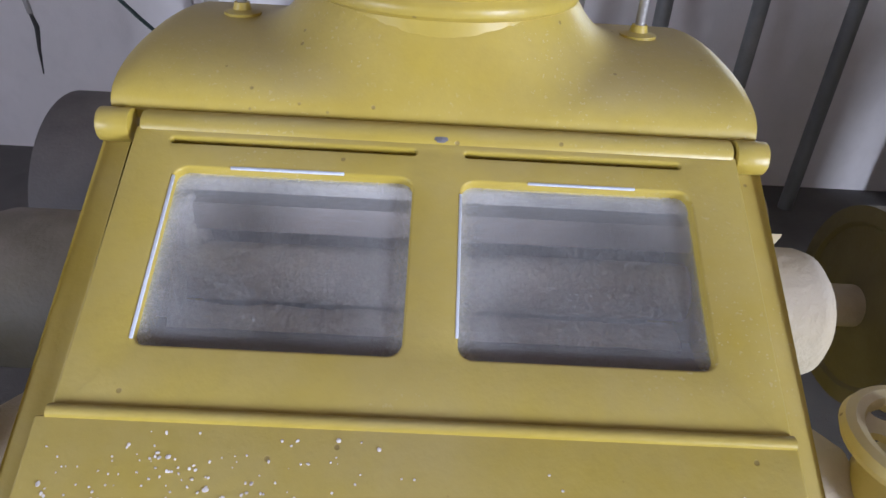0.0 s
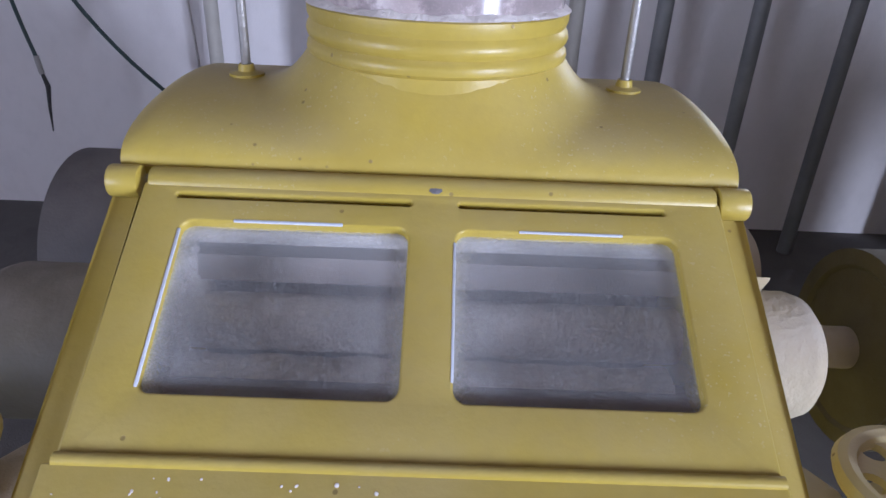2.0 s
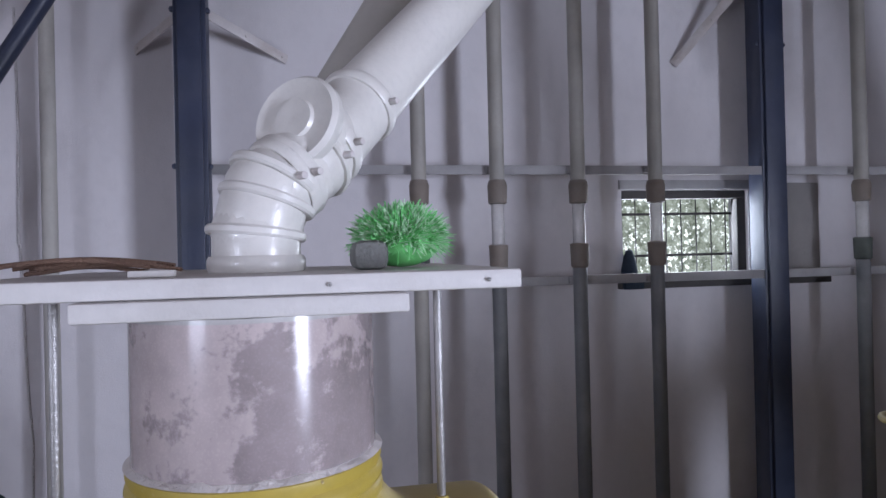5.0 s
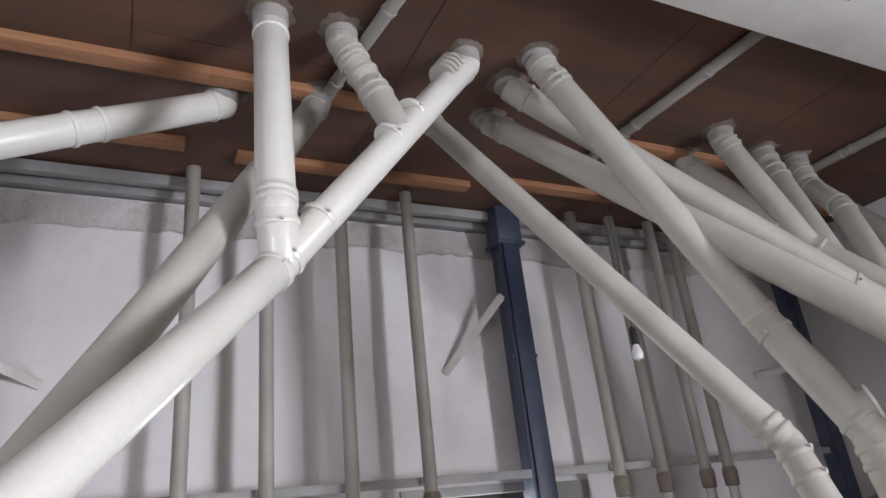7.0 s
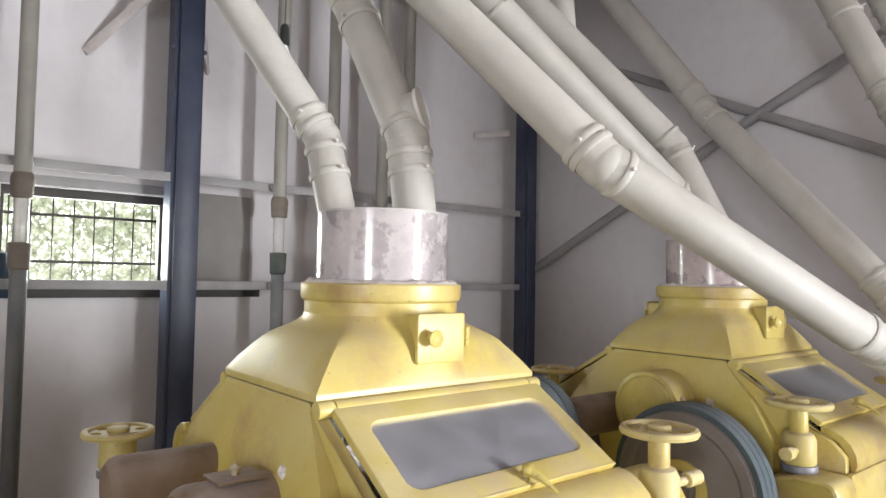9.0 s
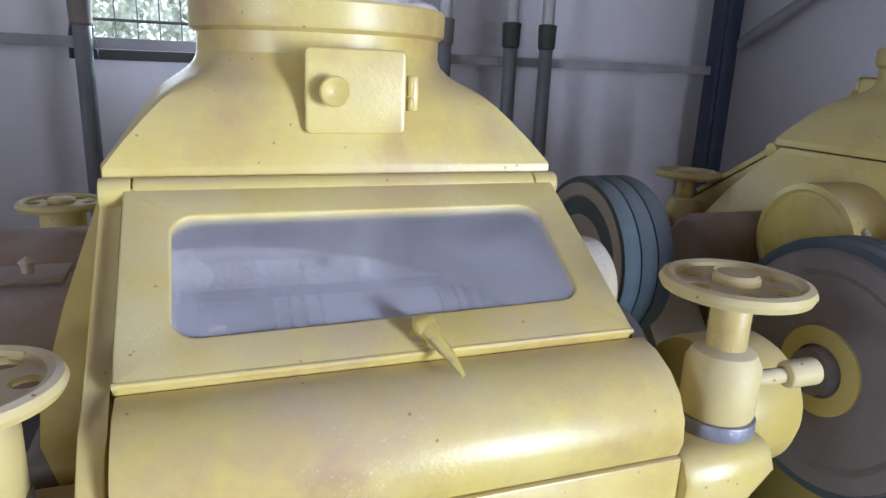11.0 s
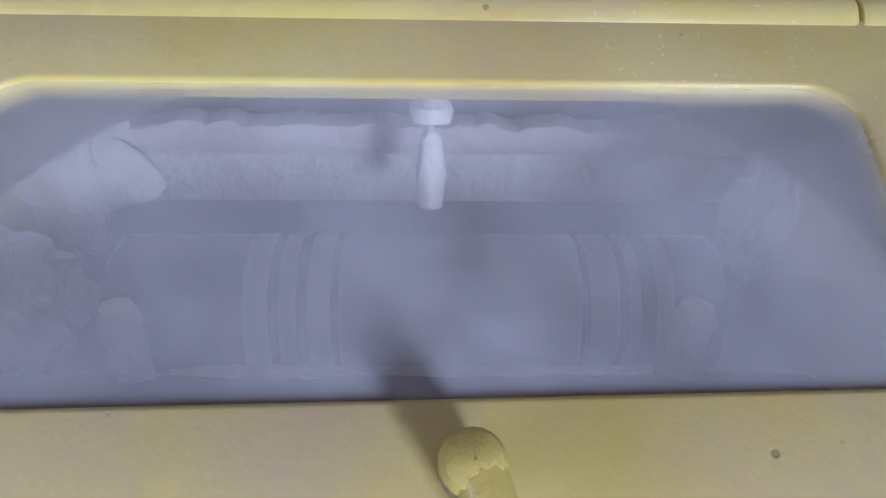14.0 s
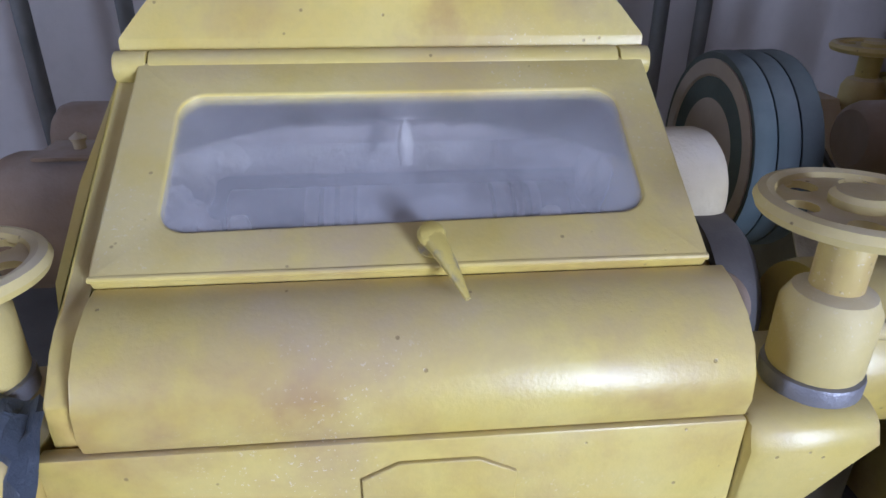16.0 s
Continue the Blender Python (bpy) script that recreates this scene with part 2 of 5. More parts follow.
CABLE = surface("dark_green_cable", (0.045, 0.075, 0.075), (0.035, 0.06, 0.06), 0.5, grain=0.005)
GREEN = surface("green_bristle", (0.20, 0.66, 0.19), (0.28, 0.74, 0.27), 0.45, grain=0.0, scale=40)
PALE_GREEN = surface("pale_green_bristle", (0.58, 0.84, 0.54), (0.66, 0.88, 0.62), 0.45, grain=0.0, scale=40)
FELT = surface("grey_brush_block", (0.20, 0.205, 0.19), (0.15, 0.15, 0.145), 0.85, grain=0.1)
TWIG = surface("brown_twine", (0.20, 0.12, 0.08), (0.14, 0.085, 0.06), 0.85, grain=0.1)
FLOOR = surface("concrete", (0.13, 0.122, 0.115), (0.09, 0.086, 0.082), 0.85, grain=0.1, scale=2)
DARK_FRAME = surface("dark_window_frame", (0.07, 0.065, 0.06), (0.05, 0.045, 0.045), 0.7, grain=0.03)
SHUTTER = surface("grey_window_shutter", (0.33, 0.31, 0.295), (0.27, 0.255, 0.245), 0.7, grain=0.03, scale=3)
NAVY = surface("navy_cloth", (0.02, 0.035, 0.06), (0.02, 0.03, 0.045), 0.8, grain=0.05)
BULB = surface("white_glass_bulb", (0.85, 0.85, 0.85), (0.8, 0.8, 0.8), 0.2, grain=0.0)
ROLL_STEEL = surface("grooved_dark_steel", (0.10, 0.10, 0.125), (0.075, 0.075, 0.095), 0.55, 0.2, grain=0.01, scale=20)
PINK_FLOUR = surface("pinkish_caked_flour", (0.60, 0.545, 0.53), (0.52, 0.46, 0.45), 0.95, grain=0.05, bump_scale=70, scale=12)
GREASE = surface("grey_bare_metal", (0.25, 0.25, 0.28), (0.18, 0.18, 0.20), 0.4, 0.3, grain=0.02)
PANE_A = dusty_pane("dusty_glass", 0.04, (0.60, 0.62, 0.65), 0.08, 0.12, (0.60, 0.36), 0.12, fade=5.0)
PANE_B = dusty_pane("flour_fogged_glass", 0.17, (0.62, 0.62, 0.69), 0.14, 0.2, (0.12, 0.06), 0.02)
ACRYLIC = dusty_pane("flour_caked_acrylic", 0.66, (0.60, 0.51, 0.50), 0.3, 0.16, (0, 0), 0.06, (0.45, 0.38, 0.38))
ACRYLIC_B = dusty_pane("hazy_acrylic", 0.52, (0.70, 0.64, 0.64), 0.2, 0.12, (0, 0), 0.05, (0.65, 0.585, 0.585))
CLEAR = dusty_pane("clear_sight_tube", 0.55, (0.68, 0.66, 0.64), 0.2, 0.12, (0, 0))
PVC_GREY = surface("flour_greyed_pvc", (0.36, 0.34, 0.32), (0.28, 0.26, 0.24), 0.8, dust=0.3, dust_col=(0.42, 0.40, 0.38), grain=0.02, scale=9)
SMUDGE = surface("grey_sealing_smear", (0.20, 0.165, 0.14), (0.13, 0.095, 0.075), 0.9, stain=(0.30, 0.28, 0.26), stain_amt=0.7, grain=0.06, scale=12)
WHEEL = surface("dusted_yellow_casting", (0.56, 0.46, 0.17), (0.50, 0.40, 0.13), 0.5, dust=0.75, dust_col=(0.62, 0.57, 0.46), grain=0.006, spots=0.2, pits=0.8)
TREES = foliage_view("outdoor_foliage")


# ---- mesh helpers ----
def smooth_by_angle(bm, limit=35):
    for f in bm.faces:
        f.smooth = True
    for e in bm.edges:
        e.smooth = len(e.link_faces) == 2 and e.calc_face_angle(0) < radians(limit)


def part(name, bm, material, parent=None, label=""):
    smooth_by_angle(bm)
    me = bpy.data.meshes.new(name)
    bm.to_mesh(me)
    bm.free()
    me.materials.append(material)
    ob = new(name, me)
    ob.parent = parent
    if label:
        ob["label"] = label
    return ob


def thing(name, label, category, group="", at=(0, 0, 0)):
    ob = new(name)
    ob.location = at
    ob.empty_display_size = 0.1
    return tagged(ob, label, category, group)


def single(name, bm, material, label, category="", group="", kind=""):
    return tagged(part(name, bm, material), label, category, group, kind)


def join(*bms):
    out = bmesh.new()
    for b in bms:
        me = bpy.data.meshes.new("tmp")
        b.to_mesh(me)
        b.free()
        out.from_mesh(me)
        bpy.data.meshes.remove(me)
    return out


def box(lo, hi, bevel=0.003, seg=2):
    bm = bmesh.new()
    size = [b - a for a, b in zip(lo, hi)]
    mid = [(a + b) / 2 for a, b in zip(lo, hi)]
    bmesh.ops.create_cube(bm, size=1, matrix=Matrix.Translation(mid) @ Matrix.Diagonal((*size, 1)))
    if bevel:
        bmesh.ops.bevel(bm, geom=bm.edges[:], offset=min(bevel, min(size) * 0.4), segments=seg, affect="EDGES", profile=0.5)
    return bm


def frame_of(d):
    d = Vector(d).normalized()
    a = Vector((0, 0, 1)) if abs(d.z) < 0.9 else Vector((1, 0, 0))
    u = d.cross(a).normalized()
    return u, d.cross(u).normalized(), d


def rev(profile, p0=(0, 0, 0), axis=(0, 0, 1), seg=40, close=False):
    """A turned body: profile of (radius, height) along the axis from p0."""
    bm = bmesh.new()
    u, v, d = frame_of(axis)
    p0 = Vector(p0)
    rings = []
    for r, h in profile:
        rings.append([bm.verts.new(p0 + d * h + (u * math.cos(2 * math.pi * k / seg) + v * math.sin(2 * math.pi * k / seg)) * max(r, 1e-4)) for k in range(seg)])
    n = len(rings)
    for i in range(n if close else n - 1):
        a, b = rings[i], rings[(i + 1) % n]
        for k in range(seg):
            bm.faces.new((a[k], a[(k + 1) % seg], b[(k + 1) % seg], b[k]))
    if not close:
        if profile[0][0] > 1e-3:
            bm.faces.new(rings[0][::-1])
        if profile[-1][0] > 1e-3:
            bm.faces.new(rings[-1])
    bmesh.ops.recalc_face_normals(bm, faces=bm.faces[:])
    return bm


def cyl(p0, p1, r, seg=32, ease=0.004):
    h = (Vector(p1) - Vector(p0)).length
    ease = min(ease, r * 0.4, h * 0.4)
    return rev([(r - ease, 0), (r - ease * 0.3, ease * 0.3), (r, ease), (r, h - ease), (r - ease * 0.3, h - ease * 0.3), (r - ease, h)], p0, Vector(p1) - Vector(p0), seg)


def pipe(p0, p1, r, wall=0.004, seg=32):
    h = (Vector(p1) - Vector(p0)).length
    return rev([(r, 0), (r, h), (r - wall, h), (r - wall, 0)], p0, Vector(p1) - Vector(p0), seg, True)


def tube(points, r, seg=12):
    """A round bar along a line of points."""
    bm = bmesh.new()
    pts = [Vector(p) for p in points]
    u = frame_of(pts[1] - pts[0])[0]
    rings = []
    for i, p in enumerate(pts):
        a = (pts[i] - pts[i - 1]).normalized() if i else (pts[1] - pts[0]).normalized()
        b = (pts[i + 1] - pts[i]).normalized() if i + 1 < len(pts) else a
        d = (a + b).normalized()
        u = (u - d * u.dot(d)).normalized()
        v = d.cross(u)
        rr = r[i] if isinstance(r, (list, tuple)) else r
        rings.append([bm.verts.new(p + (u * math.cos(2 * math.pi * k / seg) + v * math.sin(2 * math.pi * k / seg)) * rr) for k in range(seg)])
    for a, b in zip(rings, rings[1:]):
        for k in range(seg):
            bm.faces.new((a[k], a[(k + 1) % seg], b[(k + 1) % seg], b[k]))
    bm.faces.new(rings[0][::-1])
    bm.faces.new(rings[-1])
    bmesh.ops.recalc_face_normals(bm, faces=bm.faces[:])
    return bm


def bezier(a, b, c, d, n=16):
    a, b, c, d = map(Vector, (a, b, c, d))
    return [a * (1 - t) ** 3 + b * 3 * t * (1 - t) ** 2 + c * 3 * t * t * (1 - t) + d * t ** 3 for t in (k / n for k in range(n + 1))]


def extruded(poly, x0, x1, bevel=0.003):
    """A plate: outline in y and z, from x0 to x1."""
    bm = bmesh.new()
    f = bm.faces.new([bm.verts.new((x0, y, z)) for y, z in poly])
    bmesh.ops.triangulate(bm, faces=[f])
    g = bmesh.ops.extrude_face_region(bm, geom=bm.faces[:])
    bmesh.ops.translate(bm, verts=[v for v in g["geom"] if isinstance(v, bmesh.types.BMVert)], vec=(x1 - x0, 0, 0))
    bmesh.ops.recalc_face_normals(bm, faces=bm.faces[:])
    bmesh.ops.dissolve_limit(bm, angle_limit=0.01, verts=bm.verts[:], edges=bm.edges[:])
    if bevel:
        bmesh.ops.bevel(bm, geom=[e for e in bm.edges if e.calc_face_angle(0) > 0.6], offset=bevel, segments=2, affect="EDGES", profile=0.5)
    return bm


def rounded(x0, y0, x1, y1, r, n=6):
    pts = []
    for cx, cy, a in ((x1 - r, y1 - r, 0), (x0 + r, y1 - r, 90), (x0 + r, y0 + r, 180), (x1 - r, y0 + r, 270)):
        pts += [(cx + r * math.cos(radians(a + 90 * k / n)), cy + r * math.sin(radians(a + 90 * k / n))) for k in range(n + 1)]
    return pts


def plate(outer, holes, thick, bevel=0.0025):
    """A flat plate in x and y with openings cut right through, its face at z = thick."""
    bm = bmesh.new()
    edges = []
    for loop in [outer] + holes:
        vs = [bm.verts.new((x, y, 0)) for x, y in loop]
        edges += [bm.edges.new((vs[i], vs[(i + 1) % len(vs)])) for i in range(len(vs))]
    bmesh.ops.triangle_fill(bm, edges=edges, use_beauty=True, use_dissolve=False)
    g = bmesh.ops.extrude_face_region(bm, geom=bm.faces[:])
    bmesh.ops.translate(bm, verts=[v for v in g["geom"] if isinstance(v, bmesh.types.BMVert)], vec=(0, 0, thick))
    bmesh.ops.recalc_face_normals(bm, faces=bm.faces[:])
    if bevel:
        rim = [e for e in bm.edges if len(e.link_faces) == 2 and e.calc_face_angle(0) > 0.8 and min(v.co.z for v in e.verts) > thick * 0.9]
        bmesh.ops.bevel(bm, geom=rim, offset=bevel, segments=3, affect="EDGES", profile=0.5)
    return bm


def moved(bm, m):
    bmesh.ops.transform(bm, matrix=m, verts=bm.verts[:])
    return bm


def slope_frame(x, foot, top):
    """Places a plate drawn in x and y on a slope seen from the front: y runs up the slope."""
    f, t = Vector((x, *foot)), Vector((x, *top))
    up = (t - f).normalized()
    m = Matrix((Vector((1, 0, 0)), up, Vector((1, 0, 0)).cross(up))).transposed().to_4x4()
    return Matrix.Translation(f) @ m


# ---- the room ----
X0, X1, Y0, Y1, CEIL = -4.6, 5.85, -7.5, 3.68, 4.10
WIN = (1.93, 2.79, 1.62, 2.16)
single("floor", box((X0 - 0.2, Y0 - 0.2, -0.1), (X1 + 0.2, Y1 + 0.2, 0), 0), FLOOR, "grey dusty concrete floor", kind="structure")
sheets = box((X0 - 0.2, Y0 - 0.2, CEIL + 0.004), (X1 + 0.2, Y1 + 0.2, CEIL + 0.1), 0)
for i in range(9):
    for j in range(5):
        xa, ya = X0 + 1.22 * i, Y0 + 2.44 * j - (1.22 if i % 2 else 0)
        sheets = join(sheets, box((xa + 0.003, max(ya + 0.003, Y0), CEIL), (min(xa + 1.217, X1), min(ya + 2.437, Y1), CEIL + 0.0035), 0))
single("ceiling", sheets, PLY, "dark red-brown plywood ceiling", kind="structure")


def wall_y(name, y0, y1, x0, x1, z1, opening, label, material=WALL):
    a, b, c, d = opening
    bm = join(box((x0, y0, 0), (a, y1, z1), 0), box((b, y0, 0), (x1, y1, z1), 0), box((a, y0, 0), (b, y1, c), 0), box((a, y0, d), (b, y1, z1), 0))
    return single(name, bm, material, label, kind="structure")


wall_y("wall_north", Y1, Y1 + 0.2, X0 - 0.2, X1 + 0.2, CEIL, WIN, "white painted plaster wall with faint seams")
# Unseen wall added to close the room; its grey keeps bounce light low.
single("wall_south", box((X0 - 0.2, Y0 - 0.2, 0), (X1 + 0.2, Y0, CEIL), 0), BARE_WALL, "unseen grey wall, added to close the room and cut bounce light", kind="structure")
single("wall_east", join(box((X1, Y0, 0), (X1 + 0.2, -5.9, CEIL), 0), box((X1, -3.7, 0), (X1 + 0.2, Y1, CEIL), 0), box((X1, -5.9, 2.4), (X1 + 0.2, -3.7, CEIL), 0), box((X1, -5.9, 0), (X1 + 0.2, -3.7, 0.12), 0)), WALL, "white painted wall with a wide doorway", kind="structure")
single("wall_west", join(box((X0 - 0.2, Y0, 0), (X0, -4.65, CEIL), 0), box((X0 - 0.2, -2.35, 0), (X0, Y1, CEIL), 0), box((X0 - 0.2, -4.65, 2.65), (X0, -2.35, CEIL), 0), box((X0 - 0.2, -4.65, 0), (X0, -2.35, 0.85), 0)), WALL, "white painted wall with an open shutter", kind="structure")
# plaster band along the head of the back wall, with a ragged lower edge
bm = bmesh.new()
rng = random.Random(4)
n = 150
row = []
for k in range(n + 1):
    x = X0 + (X1 - X0) * k / n
    zl = 3.79 + 0.012 * math.sin(k * 0.7) + rng.uniform(-0.012, 0.012)
    zt = 3.99 + rng.uniform(-0.02, 0.012)
    row.append([bm.verts.new(p) for p in ((x, Y1 - 0.001, zl), (x, Y1 - 0.022, zl + 0.008), (x, Y1 - 0.022, zt - 0.01), (x, Y1 - 0.001, zt))])
for a, b in zip(row, row[1:]):
    for i in range(3):
        bm.faces.new((a[i], b[i], b[i + 1], a[i + 1]))
bmesh.ops.recalc_face_normals(bm, faces=bm.faces[:])
single("plaster_band", bm, BAND, "rough white plaster band with a ragged edge", kind="structure")
single("ceiling_track", join(box((X0, 3.50, 4.03), (X1, 3.56, 4.095), 0.002), box((X0, 3.60, 3.995), (X1, 3.675, 4.05), 0.002)), RAIL, "grey steel channel under the ceiling", kind="structure")
# cracks and seams in the plaster
for pts in ([(-1.352, 1.90), (-1.34, 1.55), (-1.33, 1.2), (-1.31, 0.9), (-1.32, 0.4)], [(-1.36, 1.9), (-1.35, 2.5), (-1.36, 3.1)]):
    single("wall_crack", tube([(x, Y1 - 0.001, z) for x, z in pts], 0.007, 6), BAND, "dark crack in the plaster", kind="structure")
# white boxed beam below the ceiling
single("beam", join(box((X0, 0.72, 3.90), (X1, 1.22, CEIL - 0.002), 0.006), box((X0, 0.66, 3.96), (X1, 0.716, CEIL - 0.002), 0.004)), BOARD, "white boxed beam under the plywood ceiling", kind="structure")
for xa, xb in ((2.75, 3.05), (3.35, 4.5)):
    single("beam_seam", box((xa, 0.93, 3.898), (xb, 0.936, 3.902), 0), BLACK, "open joint in the boxed beam", kind="structure")

# wooden battens and conduits under the ceiling
for n, (xa, xb, y) in enumerate(((-1.6, 0.62, 2.46), (-2.2, 0.57, 3.10), (0.85, 2.35, 3.16), (2.55, 3.7, 3.05), (3.75, 5.75, 2.80), (0.62, 1.5, 2.46), (2.9, 4.35, 2.42))):
    single("batten", box((xa, y - 0.045, CEIL - 0.045), (xb, y + 0.045, CEIL + 0.001), 0.003), WOOD, "orange sawn timber batten under the ceiling", "batten", "ceiling battens")
for (xa, ya), (xb, yb) in (((2.94, 2.75), (3.06, 1.2)), ((4.66, 2.45), (4.76, 1.2)), ((1.12, 2.9), (1.34, 1.3))):
    t = thing("conduit", "dusty grey conduit pipe under the ceiling", "pipe", "ceiling conduits")
    part("pipe", cyl((xa, ya, CEIL - 0.033), (xb, yb, CEIL - 0.033), 0.032, 16), PIPE_GREY, t)
    for f in (0.3, 0.36, 0.7):
        p = Vector((xa, ya, CEIL - 0.033)).lerp((xb, yb, CEIL - 0.033), f)
        d = (Vector((xb, yb, 0)) - Vector((xa, ya, 0))).normalized() * 0.012
        part("clip", cyl(p - d, p + d, 0.037, 16), RAIL, t)

# columns
def column(x0, x1, y0, label):
    t = thing("column", label, "column", "steel columns")
    y1 = y0 + (x1 - x0) * 0.9
    w = 0.014
    part("web", box((x0, y0 + 0.02, 0), (x1, y1, 3.80), 0.006), BLUE, t)
    part("flange", box((x0 + 0.02, y0, 0), (x1 - 0.02, y0 + 0.0198, 3.80), 0.004), BLUE, t)
    part("head_plate", box((x0 - 0.03, y0 - 0.02, 3.80), (x1 + 0.03, y1 + 0.03, 3.83), 0.004), BLUE, t)
    part("head_box", box((x0 - 0.015, y0 - 0.01, 3.83), (x1 + 0.015, y1 + 0.01, CEIL - 0.001), 0.004), BLUE, t)
    for z in (2.25, 3.0):
        for x in (x0 - 0.006, x1 + 0.006):
            part("bolt", cyl((x, y0 + 0.05, z), (x, y0 + 0.03, z), 0.014, 8), BLUE, t)
    return t


column(-0.535, -0.385, 3.28, "dark blue steel column with a head plate")
column(2.70, 2.865, 3.40, "dark blue steel column beside the window")
column(5.555, 5.70, 3.40, "dark blue steel column in the corner")


def strap(p0, p1, w, th, material, label, category="brace", group="column braces"):
    d = (Vector(p1) - Vector(p0))
    u = d.normalized()
    side = Vector((0, 0, 1)).cross(u).normalized()
    up = u.cross(side)
    bm = box((0, -th / 2, -w / 2), (d.length, th / 2, w / 2), min(th, w) * 0.15)
    for f in (0.06, 0.5, 0.94):
        bm = join(bm, cyl((d.length * f, th / 2, 0), (d.length * f, th / 2 + 0.006, 0), w * 0.16, 8, 0.001), cyl((d.length * f, -th / 2 - 0.006, 0), (d.length * f, -th / 2, 0), w * 0.16, 8, 0.001))
    moved(bm, Matrix.Translation(p0) @ Matrix((u, side, up)).transposed().to_4x4())
    return single("brace", bm, material, label, category, group)


strap((-0.50, 3.40, 3.03), (-0.79, 3.675, 2.90), 0.05, 0.008, WHITE_STEEL, "white painted flat steel brace bolted to the wall")
strap((-0.42, 3.40, 3.03), (-0.02, 3.675, 2.88), 0.05, 0.008, WHITE_STEEL, "white painted flat steel brace bolted to the wall")
strap((2.69, 3.46, 3.43), (2.29, 3.672, 2.93), 0.055, 0.008, WHITE_STEEL, "white painted flat steel brace bolted to the wall")
strap((2.87, 3.48, 3.3), (2.98, 3.672, 2.95), 0.04, 0.008, WHITE_STEEL, "white painted flat steel brace bolted to the wall")
strap((5.45, 3.5, 2.93), (5.2, 3.672, 2.90), 0.05, 0.008, WHITE_STEEL, "white painted flat steel brace bolted to the wall")
single("diagonal_brace", tube([(-0.55, 3.25, 3.86), (-2.15, 3.1, 1.05)], 0.038, 14), BLUE, "dark blue diagonal steel tube", "brace")
single("cross_bar", tube([(-2.6, 3.12, 1.80), (-1.66, 3.12, 1.80)], 0.02, 10), BLUE, "dark blue horizontal steel tube", "brace")
single("diagonal_brace", tube([(5.70, 3.42, 1.80), (5.80, 1.57, 2.81), (5.80, 0.4, 3.35)], 0.035, 12), RAIL, "grey diagonal wall brace", "brace", "east wall braces")
single("diagonal_brace", tube([(5.80, 3.60, 3.78), (5.80, 1.55, 2.79), (5.80, -0.5, 1.80)], 0.033, 12), RAIL, "grey diagonal wall brace", "brace", "east wall braces")

# rails that carry the wall pipes
for z, hgt in ((2.25, 0.05), (1.64, 0.05)):
    for xa, xb in ((-0.39, 2.70), (2.865, 5.515)):
        single("wall_rail", join(box((xa, 3.425, z - hgt / 2), (xb, 3.432, z + hgt / 2), 0.001), box((xa, 3.432, z + hgt / 2 - 0.006), (xb, 3.47, z + hgt / 2), 0.001)), RAIL, "grey angle steel rail behind the wall pipes", "rail", "wall rails")


def wall_pipe(x, green, dark, r=0.040, top=CEIL):
    t = thing("wall_pipe", "grey vertical wall pipe with a clear sight section", "pipe", "wall pipes")
    y = 3.385
    part("upper_pipe", cyl((x, y, 2.16), (x, y, top), r, 20), PIPE_GREY, t)
    part("upper_coupling", rev([(r, 0), (r + 0.009, 0.006), (r + 0.011, 0.05), (r + 0.013, 0.1), (r + 0.006, 0.125), (r, 0.13)], (x, y, 2.06), (0, 0, 1), 20), RUBBER, t, "brown rubber coupling")
    part("sight_tube", cyl((x, y, 1.83), (x, y, 2.065), r * 0.86, 20), CLEAR, t, "clear plastic sight tube")
    part("lower_coupling", rev([(r, 0), (r + 0.008, 0.01), (r + 0.010, 0.09), (r + 0.012, 0.13), (r + 0.004, 0.135)], (x, y, 1.71), (0, 0, 1), 20), RUBBER_GREEN if green else RUBBER, t, "dark rubber coupling")
    part("lower_pipe", cyl((x, y, 0), (x, y, 1.72), r * 0.97, 20), PIPE_DARK if dark else PIPE_GREY, t)
    for z in (2.25, 1.64):
        part("saddle", box((x - r - 0.012, 3.40, z - 0.017), (x + r + 0.012, 3.425, z + 0.017), 0.003), RAIL, t)
    return t


for x, g, dk in ((0.645, 1, 0), (1.068, 0, 1), (1.528, 0, 1), (1.99, 0, 1), (3.344, 1, 1), (3.711, 0, 1), (4.10, 1, 1), (4.32, 1, 1)):
    wall_pipe(x, g, dk)
single("wall_pipe", cyl((-1.15, 3.5, 0), (-1.15, 3.5, CEIL), 0.035, 16), PVC, "white vertical wall pipe", "pipe", "wall pipes")

# the small barred window
win = thing("window_1", "small barred window with a dark frame, trees outside", "window")
win["kind"] = "structure"
a, b, c, d = WIN
part("frame", join(box((a, Y1 + 0.03, d - 0.05), (b, Y1 + 0.09, d), 0.003), box((a, Y1 + 0.03, c), (b, Y1 + 0.09, c + 0.03), 0.003), box((b - 0.06, Y1 + 0.03, c + 0.03), (b, Y1 + 0.09, d - 0.05), 0.003), box((a, Y1 + 0.03, c + 0.03), (a + 0.018, Y1 + 0.09, d - 0.05), 0.003)), DARK_FRAME, win)
part("sill", box((a - 0.04, Y1 - 0.05, c - 0.055), (b + 0.55, Y1 - 0.001, c - 0.005), 0.004), DARK_FRAME, win)
part("head_flat", box((a - 0.02, Y1 - 0.02, d + 0.005), (b + 0.02, Y1 - 0.001, d + 0.06), 0.003), RAIL, win)
for k in range(8):
    x = a + 0.05 + k * 0.105
    part("bar", tube([(x, Y1 + 0.13, c), (x, Y1 + 0.13, d)], 0.0042, 8), DARK_FRAME, win)
